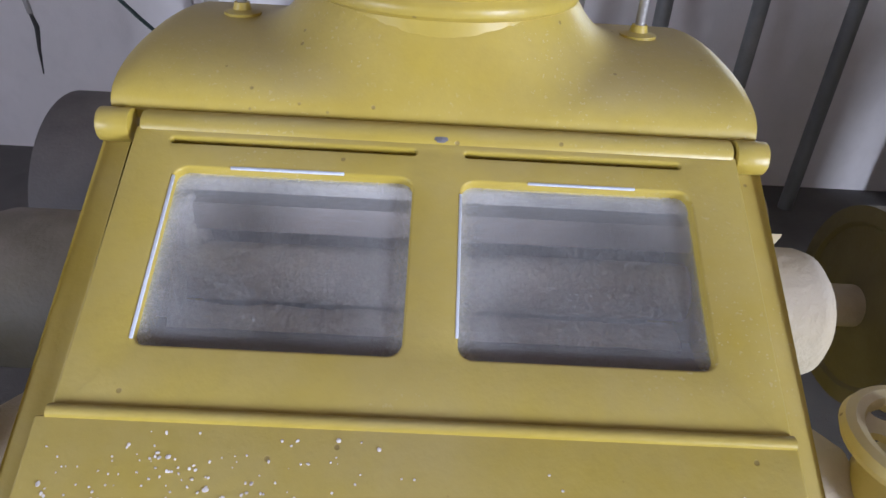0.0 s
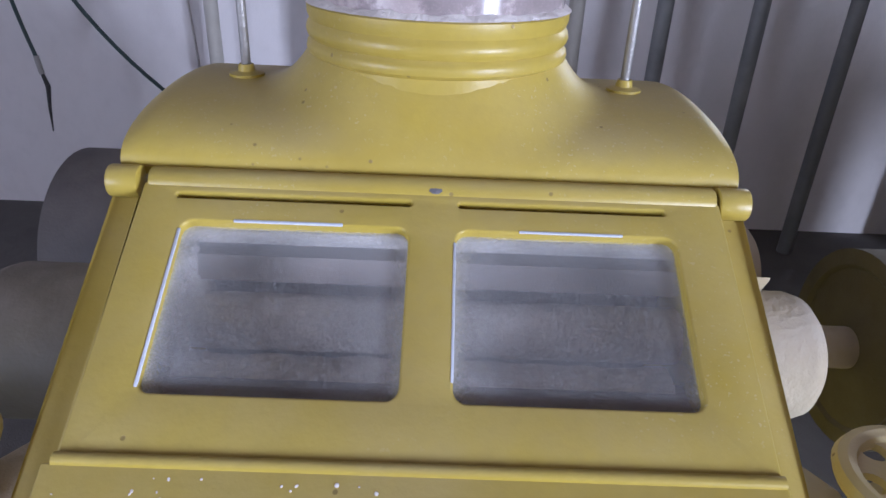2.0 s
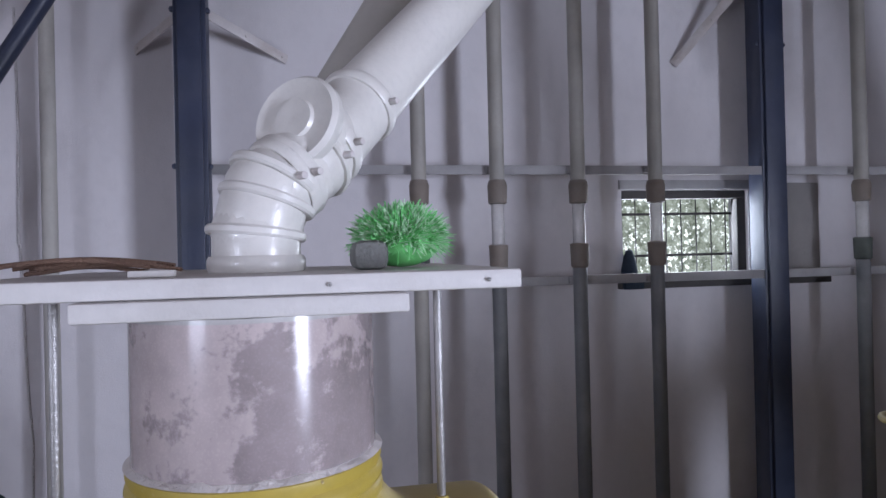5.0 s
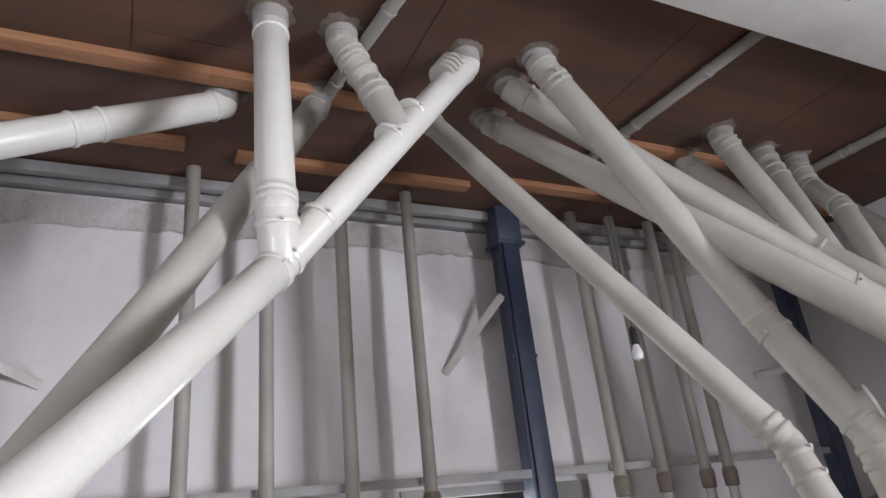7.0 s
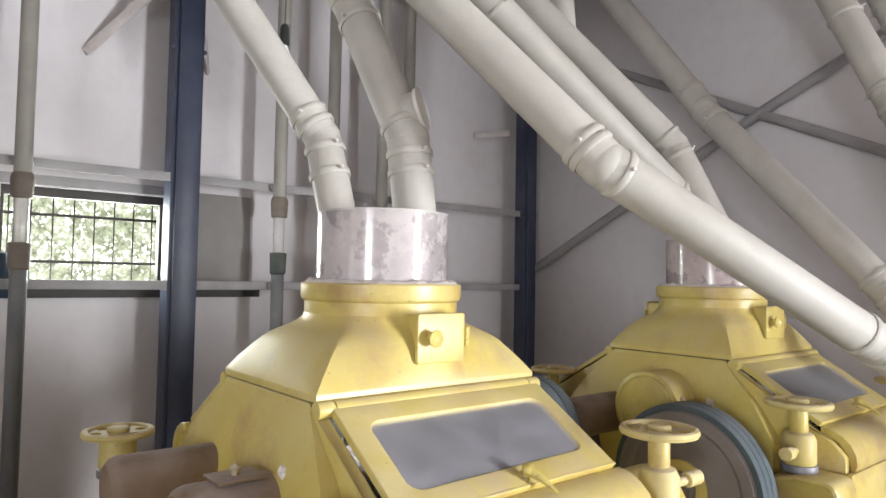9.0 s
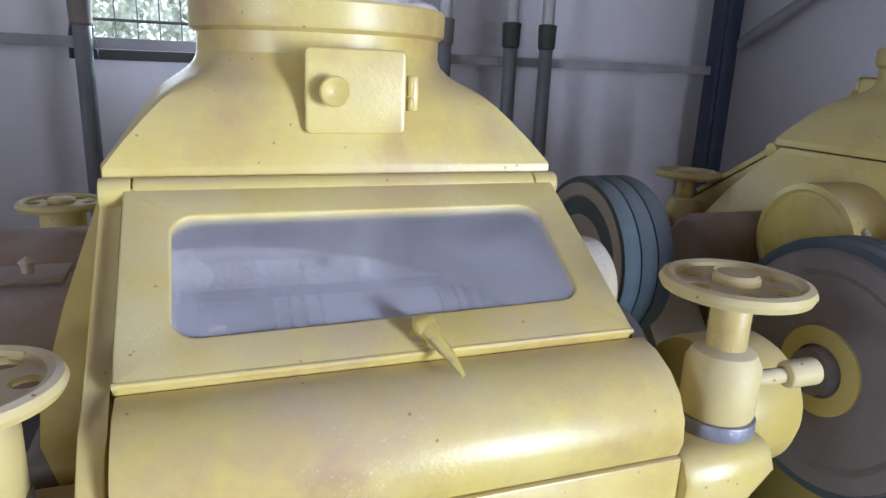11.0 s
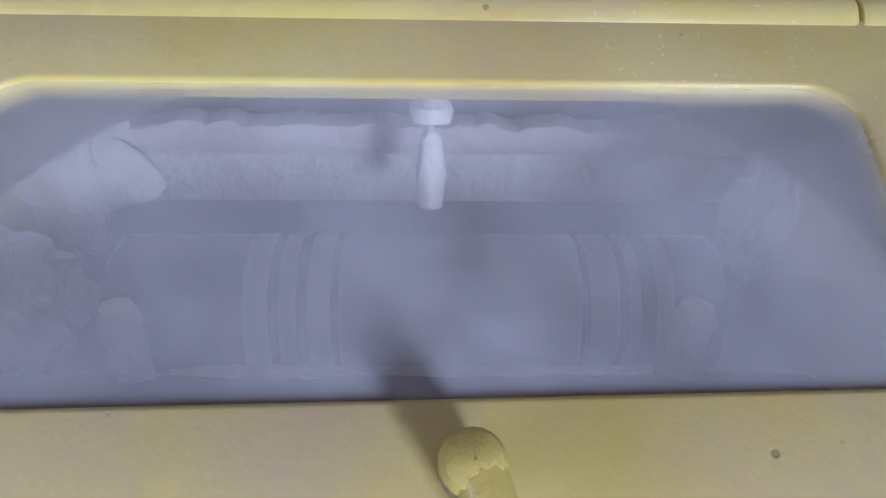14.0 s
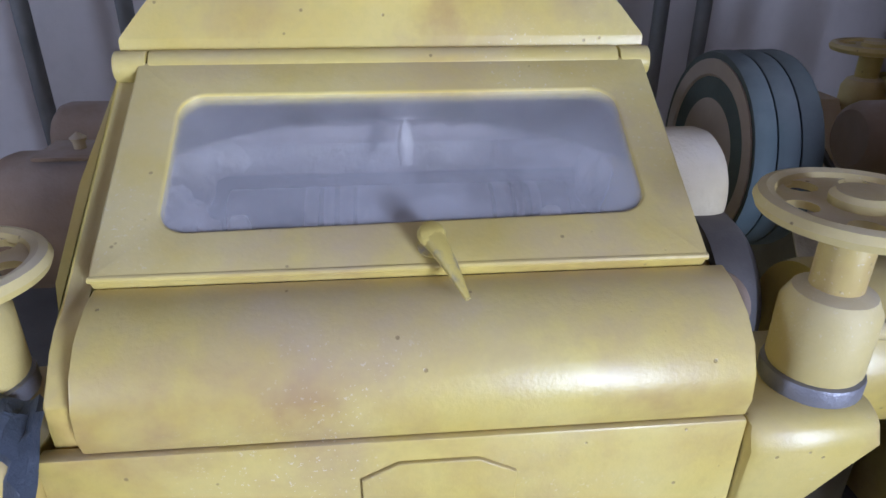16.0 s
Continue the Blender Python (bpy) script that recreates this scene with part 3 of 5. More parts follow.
for z in (c + 0.14, c + 0.40):
    part("cross_bar", box((a, Y1 + 0.120, z - 0.008), (b, Y1 + 0.126, z + 0.008), 0.001), DARK_FRAME, win)
shut = thing("window_shutter", "grey open window shutter folded against the wall", "shutter")
part("leaf", box((2.90, Y1 - 0.035, 1.60), (3.27, Y1 - 0.005, 2.20), 0.004), SHUTTER, shut)
part("edge_strip", box((2.868, Y1 - 0.06, 1.62), (2.899, Y1 - 0.005, 2.16), 0.004), DARK_FRAME, shut)
single("cloth", join(moved(rev([(0.001, 0), (0.045, 0.01), (0.05, 0.05), (0.036, 0.12), (0.02, 0.17), (0.001, 0.18)], (0, 0, 0), (0, 0, 1), 14), pose(1.945, 3.63, 1.625)), box((1.90, 3.59, 1.565), (2.02, 3.635, 1.615), 0.006)), NAVY, "dark navy cloth bundle on the window sill", "cloth")
bd = single("backdrop", box((-1.5, 6.3, -0.5), (6.5, 6.35, 5.0), 0), TREES, "bright trees outside the window", kind="structure")


# ---- roller mills ----
def handwheel(parent, x, y, z0, z1, R, arm=0):
    w = part("handwheel", bmesh.new(), WHEEL, parent, "pale yellow dusted handwheel with six round holes")
    bm = rev([(R - 0.013, -0.012), (R - 0.004, -0.009), (R, 0), (R - 0.004, 0.009), (R - 0.013, 0.012), (R - 0.022, 0.009), (R - 0.026, 0), (R - 0.022, -0.009)], (x, y, z1), (0, 0, 1), 40, True)
    holes = [[(0.62 * R * math.cos(a) + 0.17 * R * math.cos(b), 0.62 * R * math.sin(a) + 0.17 * R * math.sin(b)) for b in (2 * math.pi * k / 12 for k in range(12))] for a in (math.pi * i / 3 for i in range(6))]
    web = plate([((R - 0.014) * math.cos(2 * math.pi * k / 40), (R - 0.014) * math.sin(2 * math.pi * k / 40)) for k in range(40)], holes, 0.009, 0.0)
    moved(web, Matrix.Translation((x, y, z1 - 0.006)))
    hub = rev([(0.034, -0.014), (0.034, 0.012), (0.028, 0.018), (0.001, 0.019)], (x, y, z1), (0, 0, 1), 24)
    full = join(bm, web, hub)
    smooth_by_angle(full)
    full.to_mesh(w.data)
    full.free()
    part("spindle", cyl((x, y, z0 + 0.11), (x, y, z1), 0.03, 24), YELLOW_B, w)
    part("bush", rev([(0.052, 0), (0.056, 0.008), (0.056, 0.085), (0.046, 0.105), (0.03, 0.112)], (x, y, z0 + 0.012), (0, 0, 1), 28), WHEEL, w)
    part("collar", cyl((x, y, z0 - 0.012), (x, y, z0 + 0.014), 0.06, 28), GREASE, w)
    if arm:
        part("stop_pin", join(cyl((x, y, z0 + 0.06), (x + arm * 0.13, y - 0.02, z0 + 0.07), 0.013, 14), cyl((x + arm * 0.11, y - 0.018, z0 + 0.069), (x + arm * 0.165, y - 0.025, z0 + 0.073), 0.022, 18)), WHEEL, w)
    return w


def roll(parent, y, z, r, hw, name="roll"):
    return part(name, cyl((-hw, y, z), (hw, y, z), r, 40, 0.002), GREASE, parent, "grey dusted steel roll")


def drum(parent, s, x0, x1, y, z, r, material=None):
    return part("bearing_housing", rev([(r, 0), (r, x1 - x0 - 0.03), (r - 0.006, x1 - x0 - 0.012), (r - 0.02, x1 - x0), (0.03, x1 - x0 + 0.002)], (s * x0, y, z), (s, 0, 0), 40), material or CREAM, parent, "flour-dusted cast bearing housing")


def pulley(parent, s, x0, width, y, z, R, belt=True, material=None, label="dusty pinkish iron pulley"):
    p = part("drive_pulley", rev([(0.03, 0), (R * 0.80, 0.006), (R * 0.84, 0.0), (R, 0), (R, width), (R * 0.86, width), (R * 0.82, width - 0.02), (0.05, width - 0.025), (0.045, width + 0.02), (0.001, width + 0.02)], (s * x0, y, z), (s, 0, 0), 48), material or PULLEY, parent, label)
    if belt:
        for k in range(3):
            w = width / 3
            part("belt", rev([(R * 0.985, 0.004), (R + 0.014, 0.002), (R + 0.018, w * 0.25), (R + 0.018, w * 0.75), (R + 0.014, w - 0.002), (R * 0.985, w - 0.004)], (s * (x0 + w * k), y, z), (s, 0, 0), 48), BELT, p, "blue-green rubber drive belt")
    part("shaft", cyl((s * (x0 - 0.2), y, z), (s * (x0 + 0.004), y, z), 0.035, 20), CREAM, p)
    return p


def hood_pyramid(hx, hy, z0, r, z1):
    """Rectangular foot that flows into a round neck."""
    bm = bmesh.new()
    N, rings = 96, []
    def rect(a):
        c, s = math.cos(a), math.sin(a)
        k = min(hx / max(abs(c), 1e-6), hy / max(abs(s), 1e-6))
        return Vector((c * k, s * k, 0))
    ang = []
    for k in range(N):
        ang.append(2 * math.pi * k / N)
    steps = [(0, z0, 1.0), (0, z0 + 0.016, 1.0)] + [(w, z0 + 0.02 + (z1 - z0 - 0.02) * f, 1.0) for f, w in ((0.0, 0.01), (0.20, 0.155), (0.40, 0.32), (0.54, 0.445), (0.63, 0.545), (0.70, 0.65), (0.77, 0.775), (0.84, 0.885), (0.92, 0.965), (1.0, 1.0))]
    for w, z, _ in steps:
        ring = []
        for a in ang:
            q = rect(a).lerp(Vector((r * math.cos(a), r * math.sin(a), 0)), w)
            ring.append(bm.verts.new((q.x, q.y, z)))
        rings.append(ring)
    for a, b in zip(rings, rings[1:]):
        for k in range(N):
            bm.faces.new((a[k], a[(k + 1) % N], b[(k + 1) % N], b[k]))
    bmesh.ops.recalc_face_normals(bm, faces=bm.faces[:])
    return bm


def flour_ring(r, z, h, seed, amount=0.5):
    bm = bmesh.new()
    rng = random.Random(seed)
    N = 90
    rings = [[], [], [], []]
    for k in range(N):
        a = 2 * math.pi * k / N
        hh = h * (0.5 + amount * noise.noise((math.cos(a) * 4, math.sin(a) * 4, seed)) + rng.uniform(0, 0.35))
        for i, (rr, zz) in enumerate(((r + 0.022, z), (r + 0.016, z + hh * 0.6), (r + 0.006, z + hh), (r - 0.012, z + hh * 0.8))):
            rings[i].append(bm.verts.new((rr * math.cos(a), rr * math.sin(a), zz)))
    for a, b in zip(rings, rings[1:]):
        for k in range(N):
            bm.faces.new((a[k], a[(k + 1) % N], b[(k + 1) % N], b[k]))
    bmesh.ops.recalc_face_normals(bm, faces=bm.faces[:])
    return bm


def flour_strip(xa, xb, y, z, h, seed):
    bm = bmesh.new()
    N, rings = 60, []
    for k in range(N + 1):
        x = xa + (xb - xa) * k / N
        hh = h * (0.55 + 0.45 * noise.noise((x * 18, seed, 0)) + 0.25 * noise.noise((x * 60, seed, 3)))
        w = 0.026
        rings.append([bm.verts.new((x, y + dy * w, z + hh * f)) for dy, f in ((-1, 0), (-0.7, 0.75), (0, 1.0), (0.7, 0.85), (1, 0))])
    for a, b in zip(rings, rings[1:]):
        for i in range(4):
            bm.faces.new((a[i], a[i + 1], b[i + 1], b[i]))
    bmesh.ops.recalc_face_normals(bm, faces=bm.faces[:])
    return bm


def flour_lump(c, r, seed):
    """A soft uneven heap of flour."""
    bm = bmesh.new()
    bmesh.ops.create_icosphere(bm, subdivisions=4, radius=1)
    for v in bm.verts:
        k = 0.85 + 0.40 * noise.noise(v.co * 1.7 + Vector((seed, 0, 0))) + 0.16 * noise.noise(v.co * 5 + Vector((0, seed, 0)))
        v.co = Vector((v.co.x * r[0], v.co.y * r[1], v.co.z * r[2])) * k + Vector(c)
    return bm


def flour_bank(xa, xb, y, z0, z1, seed):
    """Flour caked on an upright plate, with a ragged upper edge."""
    bm = bmesh.new()
    N, rows = 120, []
    for k in range(N + 1):
        x = xa + (xb - xa) * k / N
        top = z1 + 0.012 * noise.noise((x * 13, seed, 0)) + 0.006 * noise.noise((x * 45, seed, 4)) + 0.003 * noise.noise((x * 120, seed, 8))
        rows.append([bm.verts.new((x, y + dy, z)) for dy, z in ((0, z0), (-0.004, z0 + 0.006), (-0.006, (z0 + top) / 2), (-0.004, top - 0.004), (0.004, top), (0.02, top))])
    for a, b in zip(rows, rows[1:]):
        for i in range(5):
            bm.faces.new((a[i], b[i], b[i + 1], a[i + 1]))
    bmesh.ops.recalc_face_normals(bm, faces=bm.faces[:])
    return bm


def mill_b(at, label, wheels):
    """Double roller mill with a one-pane inspection door and a pyramid hood."""
    t = thing("roller_mill", label, "roller mill", "roller mills", at)
    Y = YELLOW_B
    half = [(0.0, 1.400), (-0.262, 1.400), (-0.285, 1.378), (-0.60, 1.178), (-0.655, 1.155), (-0.698, 1.11), (-0.698, 1.06), (-0.698, 0.80), (-0.66, 0.78), (-0.66, 0.0)]
    poly = half + [(-y, z) for y, z in half[::-1]][:-1]
    for s in (-1, 1):
        part("side_panel", extruded(poly, s * 0.352, s * 0.382, 0.004), Y, t)
    part("body", box((-0.3518, -0.64, 0), (0.3518, 0.64, 0.98), 0.005), Y, t)
    for s in (-1, 1):
        foot, top = (-0.60 * s, 1.205), (-0.285 * s, 1.398)
        turn = Matrix.Rotation(0 if s > 0 else math.pi, 4, "Z")
        m = turn @ slope_frame(0, (-0.60, 1.197), (-0.285, 1.390))
        L = 0.369
        door = part("inspection_door", moved(plate(rounded(-0.348, 0.0, 0.370, L - 0.02, 0.006), [[(x, y + (0.006 + 0.011 * (x + 0.282) / 0.594) * (0.284 - y) / 0.228) for x, y in rounded(-0.282, 0.056, 0.312, 0.284, 0.036, 8)]], 0.018, 0.004), m), Y, t, "sloping yellow inspection door")
        part("pane", moved(box((-0.295, 0.044, 0.0115), (0.325, 0.296, 0.0145), 0), m), PANE_B, door, "glass pane fogged with flour").visible_shadow = False
        part("lip", moved(tube([(-0.347, 0.004, 0.0145), (-0.1, 0.003, 0.015), (0.12, 0.005, 0.0145), (0.369, 0.004, 0.0145)], 0.0045, 10), m), Y, door)
        part("hinge_bar", moved(cyl((-0.335, L - 0.012, 0.004), (0.335, L - 0.012, 0.004), 0.021, 20), m), Y, door)
        for q in (-1, 1):
            part("hinge_end", moved(cyl((q * 0.3375, L - 0.012, 0.002), (q * 0.3825, L - 0.012, 0.002), 0.0222, 20, 0.002), m), Y, t)
        k = part("handle", moved(join(rev([(0.016, 0), (0.016, 0.004), (0.010, 0.007), (0.009, 0.012), (0.014, 0.018), (0.017, 0.026), (0.014, 0.034), (0.007, 0.038), (0.001, 0.0385)], (0.037, 0.030, 0.017), (0, 0, 1), 20), tube([(0.037, 0.031, 0.040), (0.043, 0.017, 0.043), (0.058, -0.018, 0.042), (0.072, -0.052, 0.036)], [0.015, 0.013, 0.008, 0.0035], 12)), m), CHIPPED, door, "chipped yellow turning handle")
        # curved roll cover below the door
        pts = [(-0.602, 1.199), (-0.64, 1.192), (-0.675, 1.175), (-0.702, 1.150), (-0.718, 1.118), (-0.722, 1.085), (-0.715, 1.06), (-0.70, 1.06), (-0.69, 1.10), (-0.66, 1.15), (-0.602, 1.17)]
        part("roll_cover", moved(extruded(pts, -0.345, 0.392, 0.003), turn), Y, t)
        fp = part("front_panel", moved(box((-0.3925, -0.722, 0.80), (0.3925, -0.70, 1.059), 0.004), turn), Y, t)
        part("name_plate", moved(plate([(-0.088, 0), (0.088, 0), (0.088, 0.052), (0.045, 0.074), (-0.045, 0.074), (-0.088, 0.052)], [], 0.005, 0.002), turn @ Matrix.Translation((0.036, -0.7225, 0.956)) @ Matrix.Rotation(radians(90), 4, "X")), Y, fp, "raised blank yellow plate")
        for q in (-1, 1):
            # shoulder casting that carries the adjusting wheel
            x = 0.51 * q
            a, b = sorted((q * 0.394, q * 0.56))
            bm = extruded([(-0.70, 0.80), (-0.732, 0.93), (-0.738, 1.02), (-0.725, 1.052), (-0.70, 1.06), (-0.60, 1.06), (-0.50, 1.03), (-0.46, 0.92), (-0.5, 0.80)], a, b, 0.012)
            for v in bm.verts:
                k = min(1.0, max(0.25, 1.0 - 1.2 * max(0.0, (1.02 - v.co.z) / 0.2) ** 1.2))
                v.co.x = q * (0.394 + (abs(v.co.x) - 0.394) * k)
            sh = part("shoulder", moved(bm, turn), WHEEL if s < 0 else Y, t)
            zw, xw, yw = wheels[(s, q)]
            handwheel(t, xw, yw, 1.07, zw, 0.110, arm=q * s if zw > 1.25 else 0)
            part("arm", moved(box((min(q * 0.384, q * 0.5), -0.46, 0.92), (max(q * 0.384, q * 0.5), -0.30, 1.03), 0.02, 3), turn), OLIVE, t)
            part("bolt", moved(cyl((q * 0.44, -0.40, 1.03), (q * 0.44, -0.40, 1.055), 0.022, 6), turn), CREAM, t)
    # insides
    for s in (-1, 1):
        turn = Matrix.Rotation(0 if s > 0 else math.pi, 4, "Z")
        part("back_plate", moved(extruded([(-0.185, 1.0), (-0.185, 1.395), (-0.175, 1.395), (-0.175, 1.0)], -0.35, 0.35, 0), turn), DARK_IRON, t, "dark iron inner plate")
        part("feed_plate", moved(extruded([(-0.20, 1.0), (-0.20, 1.20), (-0.19, 1.20), (-0.19, 1.0)], -0.35, 0.35, 0), turn), ROLL_DUST, t, "flour-filmed inner plate")
        part("feed_gate", moved(extruded([(-0.214, 1.190), (-0.212, 1.250), (-0.187, 1.250), (-0.187, 1.185)], -0.35, 0.35, 0.002), turn), FLOUR, t, "flour-whitened feed gate")
        part("flour_bank", moved(flour_bank(-0.345, 0.345, -0.220, 1.244, 1.277, 11), turn), PINK_FLOUR, t, "ragged bank of caked flour")
        for c, r, sd in (((-0.335, -0.235, 1.235), (0.10, 0.045, 0.085), 2), ((-0.345, -0.33, 1.15), (0.07, 0.05, 0.075), 5), ((0.345, -0.25, 1.20), (0.035, 0.05, 0.08), 8)):
            part("side_flour", moved(flour_lump(c, r, sd), turn), FLOUR, t)
        rl = part("roll", moved(cyl((-0.25, -0.315, 1.135), (0.27, -0.315, 1.135), 0.065, 40, 0.002), turn), ROLL_STEEL, t, "dark grooved steel roll")
        for xa, w in ((-0.135, 0.018), (-0.106, 0.012), (-0.082, 0.016), (-0.056, 0.20), (0.154, 0.022), (0.186, 0.008), (0.21, 0.012)):
            part("flour_band", moved(rev([(0.0655, 0), (0.0658, 0.003), (0.0658, w), (0.0655, w + 0.003)], (xa, -0.315, 1.135), (1, 0, 0), 40), turn), ROLL_DUST, rl)
        part("lower_roll", moved(cyl((-0.345, -0.44, 1.03), (0.345, -0.44, 1.03), 0.10, 40, 0.002), turn), ROLL_STEEL, t, "grey dusted steel roll")
        part("front_ledge", moved(extruded([(-0.47, 1.135), (-0.39, 1.115), (-0.385, 1.10), (-0.47, 1.10)], -0.35, 0.35, 0), turn), FLOUR, t)
        part("flour_edge", moved(flour_strip(-0.2, 0.21, -0.395, 1.108, 0.018, 21), turn), FLOUR, t)
        for q in (-0.224, 0.232):
            part("scraper_pin", moved(rev([(0.015, 0), (0.015, 0.03), (0.016, 0.055), (0.017, 0.066), (0.012, 0.078), (0.001, 0.082)], (q, -0.392, 1.112), (0, 0, 1), 16), turn), FLOUR, t)
        part("nozzle", moved(join(rev([(0.016, 0), (0.019, 0.012), (0.014, 0.02), (0.018, 0.03), (0.014, 0.04), (0.001, 0.05)], (0.02, -0.285, 1.30), (0, 0.3, 1), 16), rev([(0.010, 0), (0.013, 0.03), (0.009, 0.06), (0.001, 0.07)], (0.02, -0.31, 1.235), (0, 0.2, 1), 14)), turn), FLOUR, t)
    # bulging cover over the gear side
    bm = bmesh.new()
    rows = [[bm.verts.new((-x, y, z)) for y in (-h, -h * 0.5, 0, h * 0.5, h)] for z, h, x in ((1.385, 0.27, 0.3835), (1.25, 0.40, 0.425), (1.14, 0.475, 0.452), (1.08, 0.485, 0.456), (0.96, 0.47, 0.43), (0.82, 0.45, 0.392), (0.78, 0.44, 0.3835))]
    for a, b in zip(rows, rows[1:]):
        for i in range(4):
            bm.faces.new((a[i], a[i + 1], b[i + 1], b[i]))
    for i in (0, 4):
        back = [bm.verts.new((-0.3825, r[i].co.y, r[i].co.z)) for r in rows]
        for k in range(len(rows) - 1):
            bm.faces.new((rows[k][i], rows[k + 1][i], back[k + 1], back[k]))
    bmesh.ops.recalc_face_normals(bm, faces=bm.faces[:])
    part("side_cover", bm, Y, t, "bulging yellow side cover")
    # hood, neck and neck door
    part("hood", hood_pyramid(0.383, 0.289, 1.404, 0.235, 1.60), Y, t)
    part("neck", rev([(0.235, 0), (0.235, 0.035), (0.245, 0.042), (0.247, 0.05), (0.247, 0.085), (0.243, 0.09), (0.205, 0.091), (0.205, 0)], (0, 0, 1.60), (0, 0, 1), 64, True), Y, t)
    part("flour_rim", flour_ring(0.215, 1.690, 0.014, 3), FLOUR, t)
    for s in (-1, 1):
        turn = Matrix.Rotation(0 if s < 0 else math.pi, 4, "Z")
        up = Matrix.Translation((0.015, -0.277, 1.543)) @ Matrix.Rotation(radians(90), 4, "X")
        part("neck_frame", moved(box((-0.062, -0.277, 1.482), (0.098, -0.19, 1.606), 0.006), turn), Y, t)
        nd = part("neck_door", moved(plate(rounded(-0.088, -0.07, 0.082, 0.068, 0.010), [], 0.010, 0.004), turn @ up), Y, t, "small yellow clean-out door")
        part("knob", moved(rev([(0.012, 0), (0.012, 0.012), (0.023, 0.022), (0.025, 0.028), (0.022, 0.031), (0.012, 0.026), (0.001, 0.024)], (-0.045, 0.0, 0.010), (0, 0, 1), 24), turn @ up), Y, nd, "dished yellow knob")
        part("hinge", moved(join(cyl((0.09, -0.03, 0.006), (0.09, -0.008, 0.006), 0.006, 10), cyl((0.09, -0.006, 0.006), (0.09, 0.028, 0.006), 0.006, 10), box((0.083, -0.03, 0), (0.104, 0.028, 0.004), 0.001)), turn @ up), Y, nd)
    # bearings, pulleys and belts on both sides
    drum(t, 1, 0.382, 0.565, -0.20, 1.145, 0.105)
    drum(t, 1, 0.382, 0.60, 0.22, 1.06, 0.10)
    pulley(t, 1, 0.72, 0.15, 0.13, 1.10, 0.205)
    drum(t, -1, 0.382, 0.66, -0.16, 1.10, 0.12, BROWN)
    part("cap_plate", moved(box((-0.06, -0.05, 0), (0.06, 0.05, 0.008), 0.004), pose(-0.52, -0.16, 1.22)), BROWN, t)
    part("oil_cap", rev([(0.010, 0), (0.010, 0.012), (0.014, 0.02), (0.001, 0.03)], (-0.52, -0.16, 1.226), (0, 0, 1), 14), CREAM, t)
    drum(t, -1, 0.382, 0.72, 0.22, 1.13, 0.085, BROWN)
    # motor guard and gear case in front of the pulley
    part("gear_case", rev([(0.125, 0), (0.13, 0.02), (0.13, 0.15), (0.115, 0.175), (0.05, 0.18)], (0.62, -0.46, 0.98), (1, 0, 0), 40), Y, t)
    part("gear_back", rev([(0.15, 0), (0.15, 0.06), (0.13, 0.08), (0.04, 0.08)], (0.50, -0.30, 0.98), (1, 0, 0), 36), DARK_IRON, t)
    part("gear_arm", extruded([(-0.52, 0.85), (-0.54, 1.0), (-0.47, 1.07), (-0.36, 1.085), (-0.30, 1.05), (-0.28, 0.85)], 0.395, 0.50, 0.02), OLIVE, t)
    part("boss", rev([(0.05, 0), (0.05, 0.03), (0.042, 0.04), (0.022, 0.042), (0.02, 0.055), (0.001, 0.056)], (0.47, -0.46, 1.05), (0.2, -0.75, 0.65), 24), BROWN, t)
    part("grease_cup", rev([(0.03, 0), (0.032, 0.02), (0.02, 0.03), (0.001, 0.032)], (0.44, -0.36, 1.085), (0, 0, 1), 18), CREAM, t)
    return t


def belt_guard(at):
    t = thing("belt_guard", "dark belt guard with dusty white sloping top and black pull", "guard", at=at)
    part("casing", extruded([(-0.45, 0.0), (-0.45, 0.55), (0.02, 1.13), (0.14, 1.13), (0.20, 1.0), (0.20, 0.0)], -0.09, 0.09, 0.008), OLIVE, t)
    part("top_plate", extruded([(-0.452, 0.556), (0.018, 1.137), (0.14, 1.137), (0.14, 1.131), (0.022, 1.131), (-0.447, 0.55)], -0.10, 0.10, 0.001), CREAM, t)
    part("pull", tube([(-0.02, -0.06, 1.055), (0.0, -0.10, 1.03), (0.02, -0.14, 0.985), (-0.01, -0.16, 0.955)], 0.011, 10), BLACK, t)
    return t


W_B = {(1, 1): (1.292, 0.505, -0.655), (1, -1): (1.225, -0.50, -0.60), (-1, 1): (1.29, 0.49, 0.62), (-1, -1): (1.195, -0.60, 0.60)}
W_C = {(1, 1): (1.29, 0.49, -0.62), (1, -1): (1.29, -0.47, -0.58), (-1, 1): (1.27, 0.49, 0.57), (-1, -1): (1.272, -0.45, 0.57)}
MILL_B = mill_b((2.71, 1.30, 0), "dusty yellow double roller mill with one fogged window", W_B)
MILL_C = mill_b((4.48, 1.18, 0), "yellow double roller mill beside the east wall", W_C)
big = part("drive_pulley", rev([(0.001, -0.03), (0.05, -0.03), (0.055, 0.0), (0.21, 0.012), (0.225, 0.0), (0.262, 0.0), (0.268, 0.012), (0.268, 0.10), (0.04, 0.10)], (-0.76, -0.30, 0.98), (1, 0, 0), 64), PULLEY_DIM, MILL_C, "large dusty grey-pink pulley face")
part("hub_ring", rev([(0.06, -0.004), (0.10, -0.002), (0.10, 0.014), (0.06, 0.014)], (-0.762, -0.30, 0.98), (1, 0, 0), 40, True), YELLOW_B, big)
for k in range(3):
    part("belt", rev([(0.262, 0.004), (0.288, 0.002), (0.292, 0.01), (0.292, 0.026), (0.288, 0.032), (0.262, 0.030)], (-0.75 + 0.034 * k, -0.30, 0.98), (1, 0, 0), 64), BELT, big, "dark rubber drive belt")
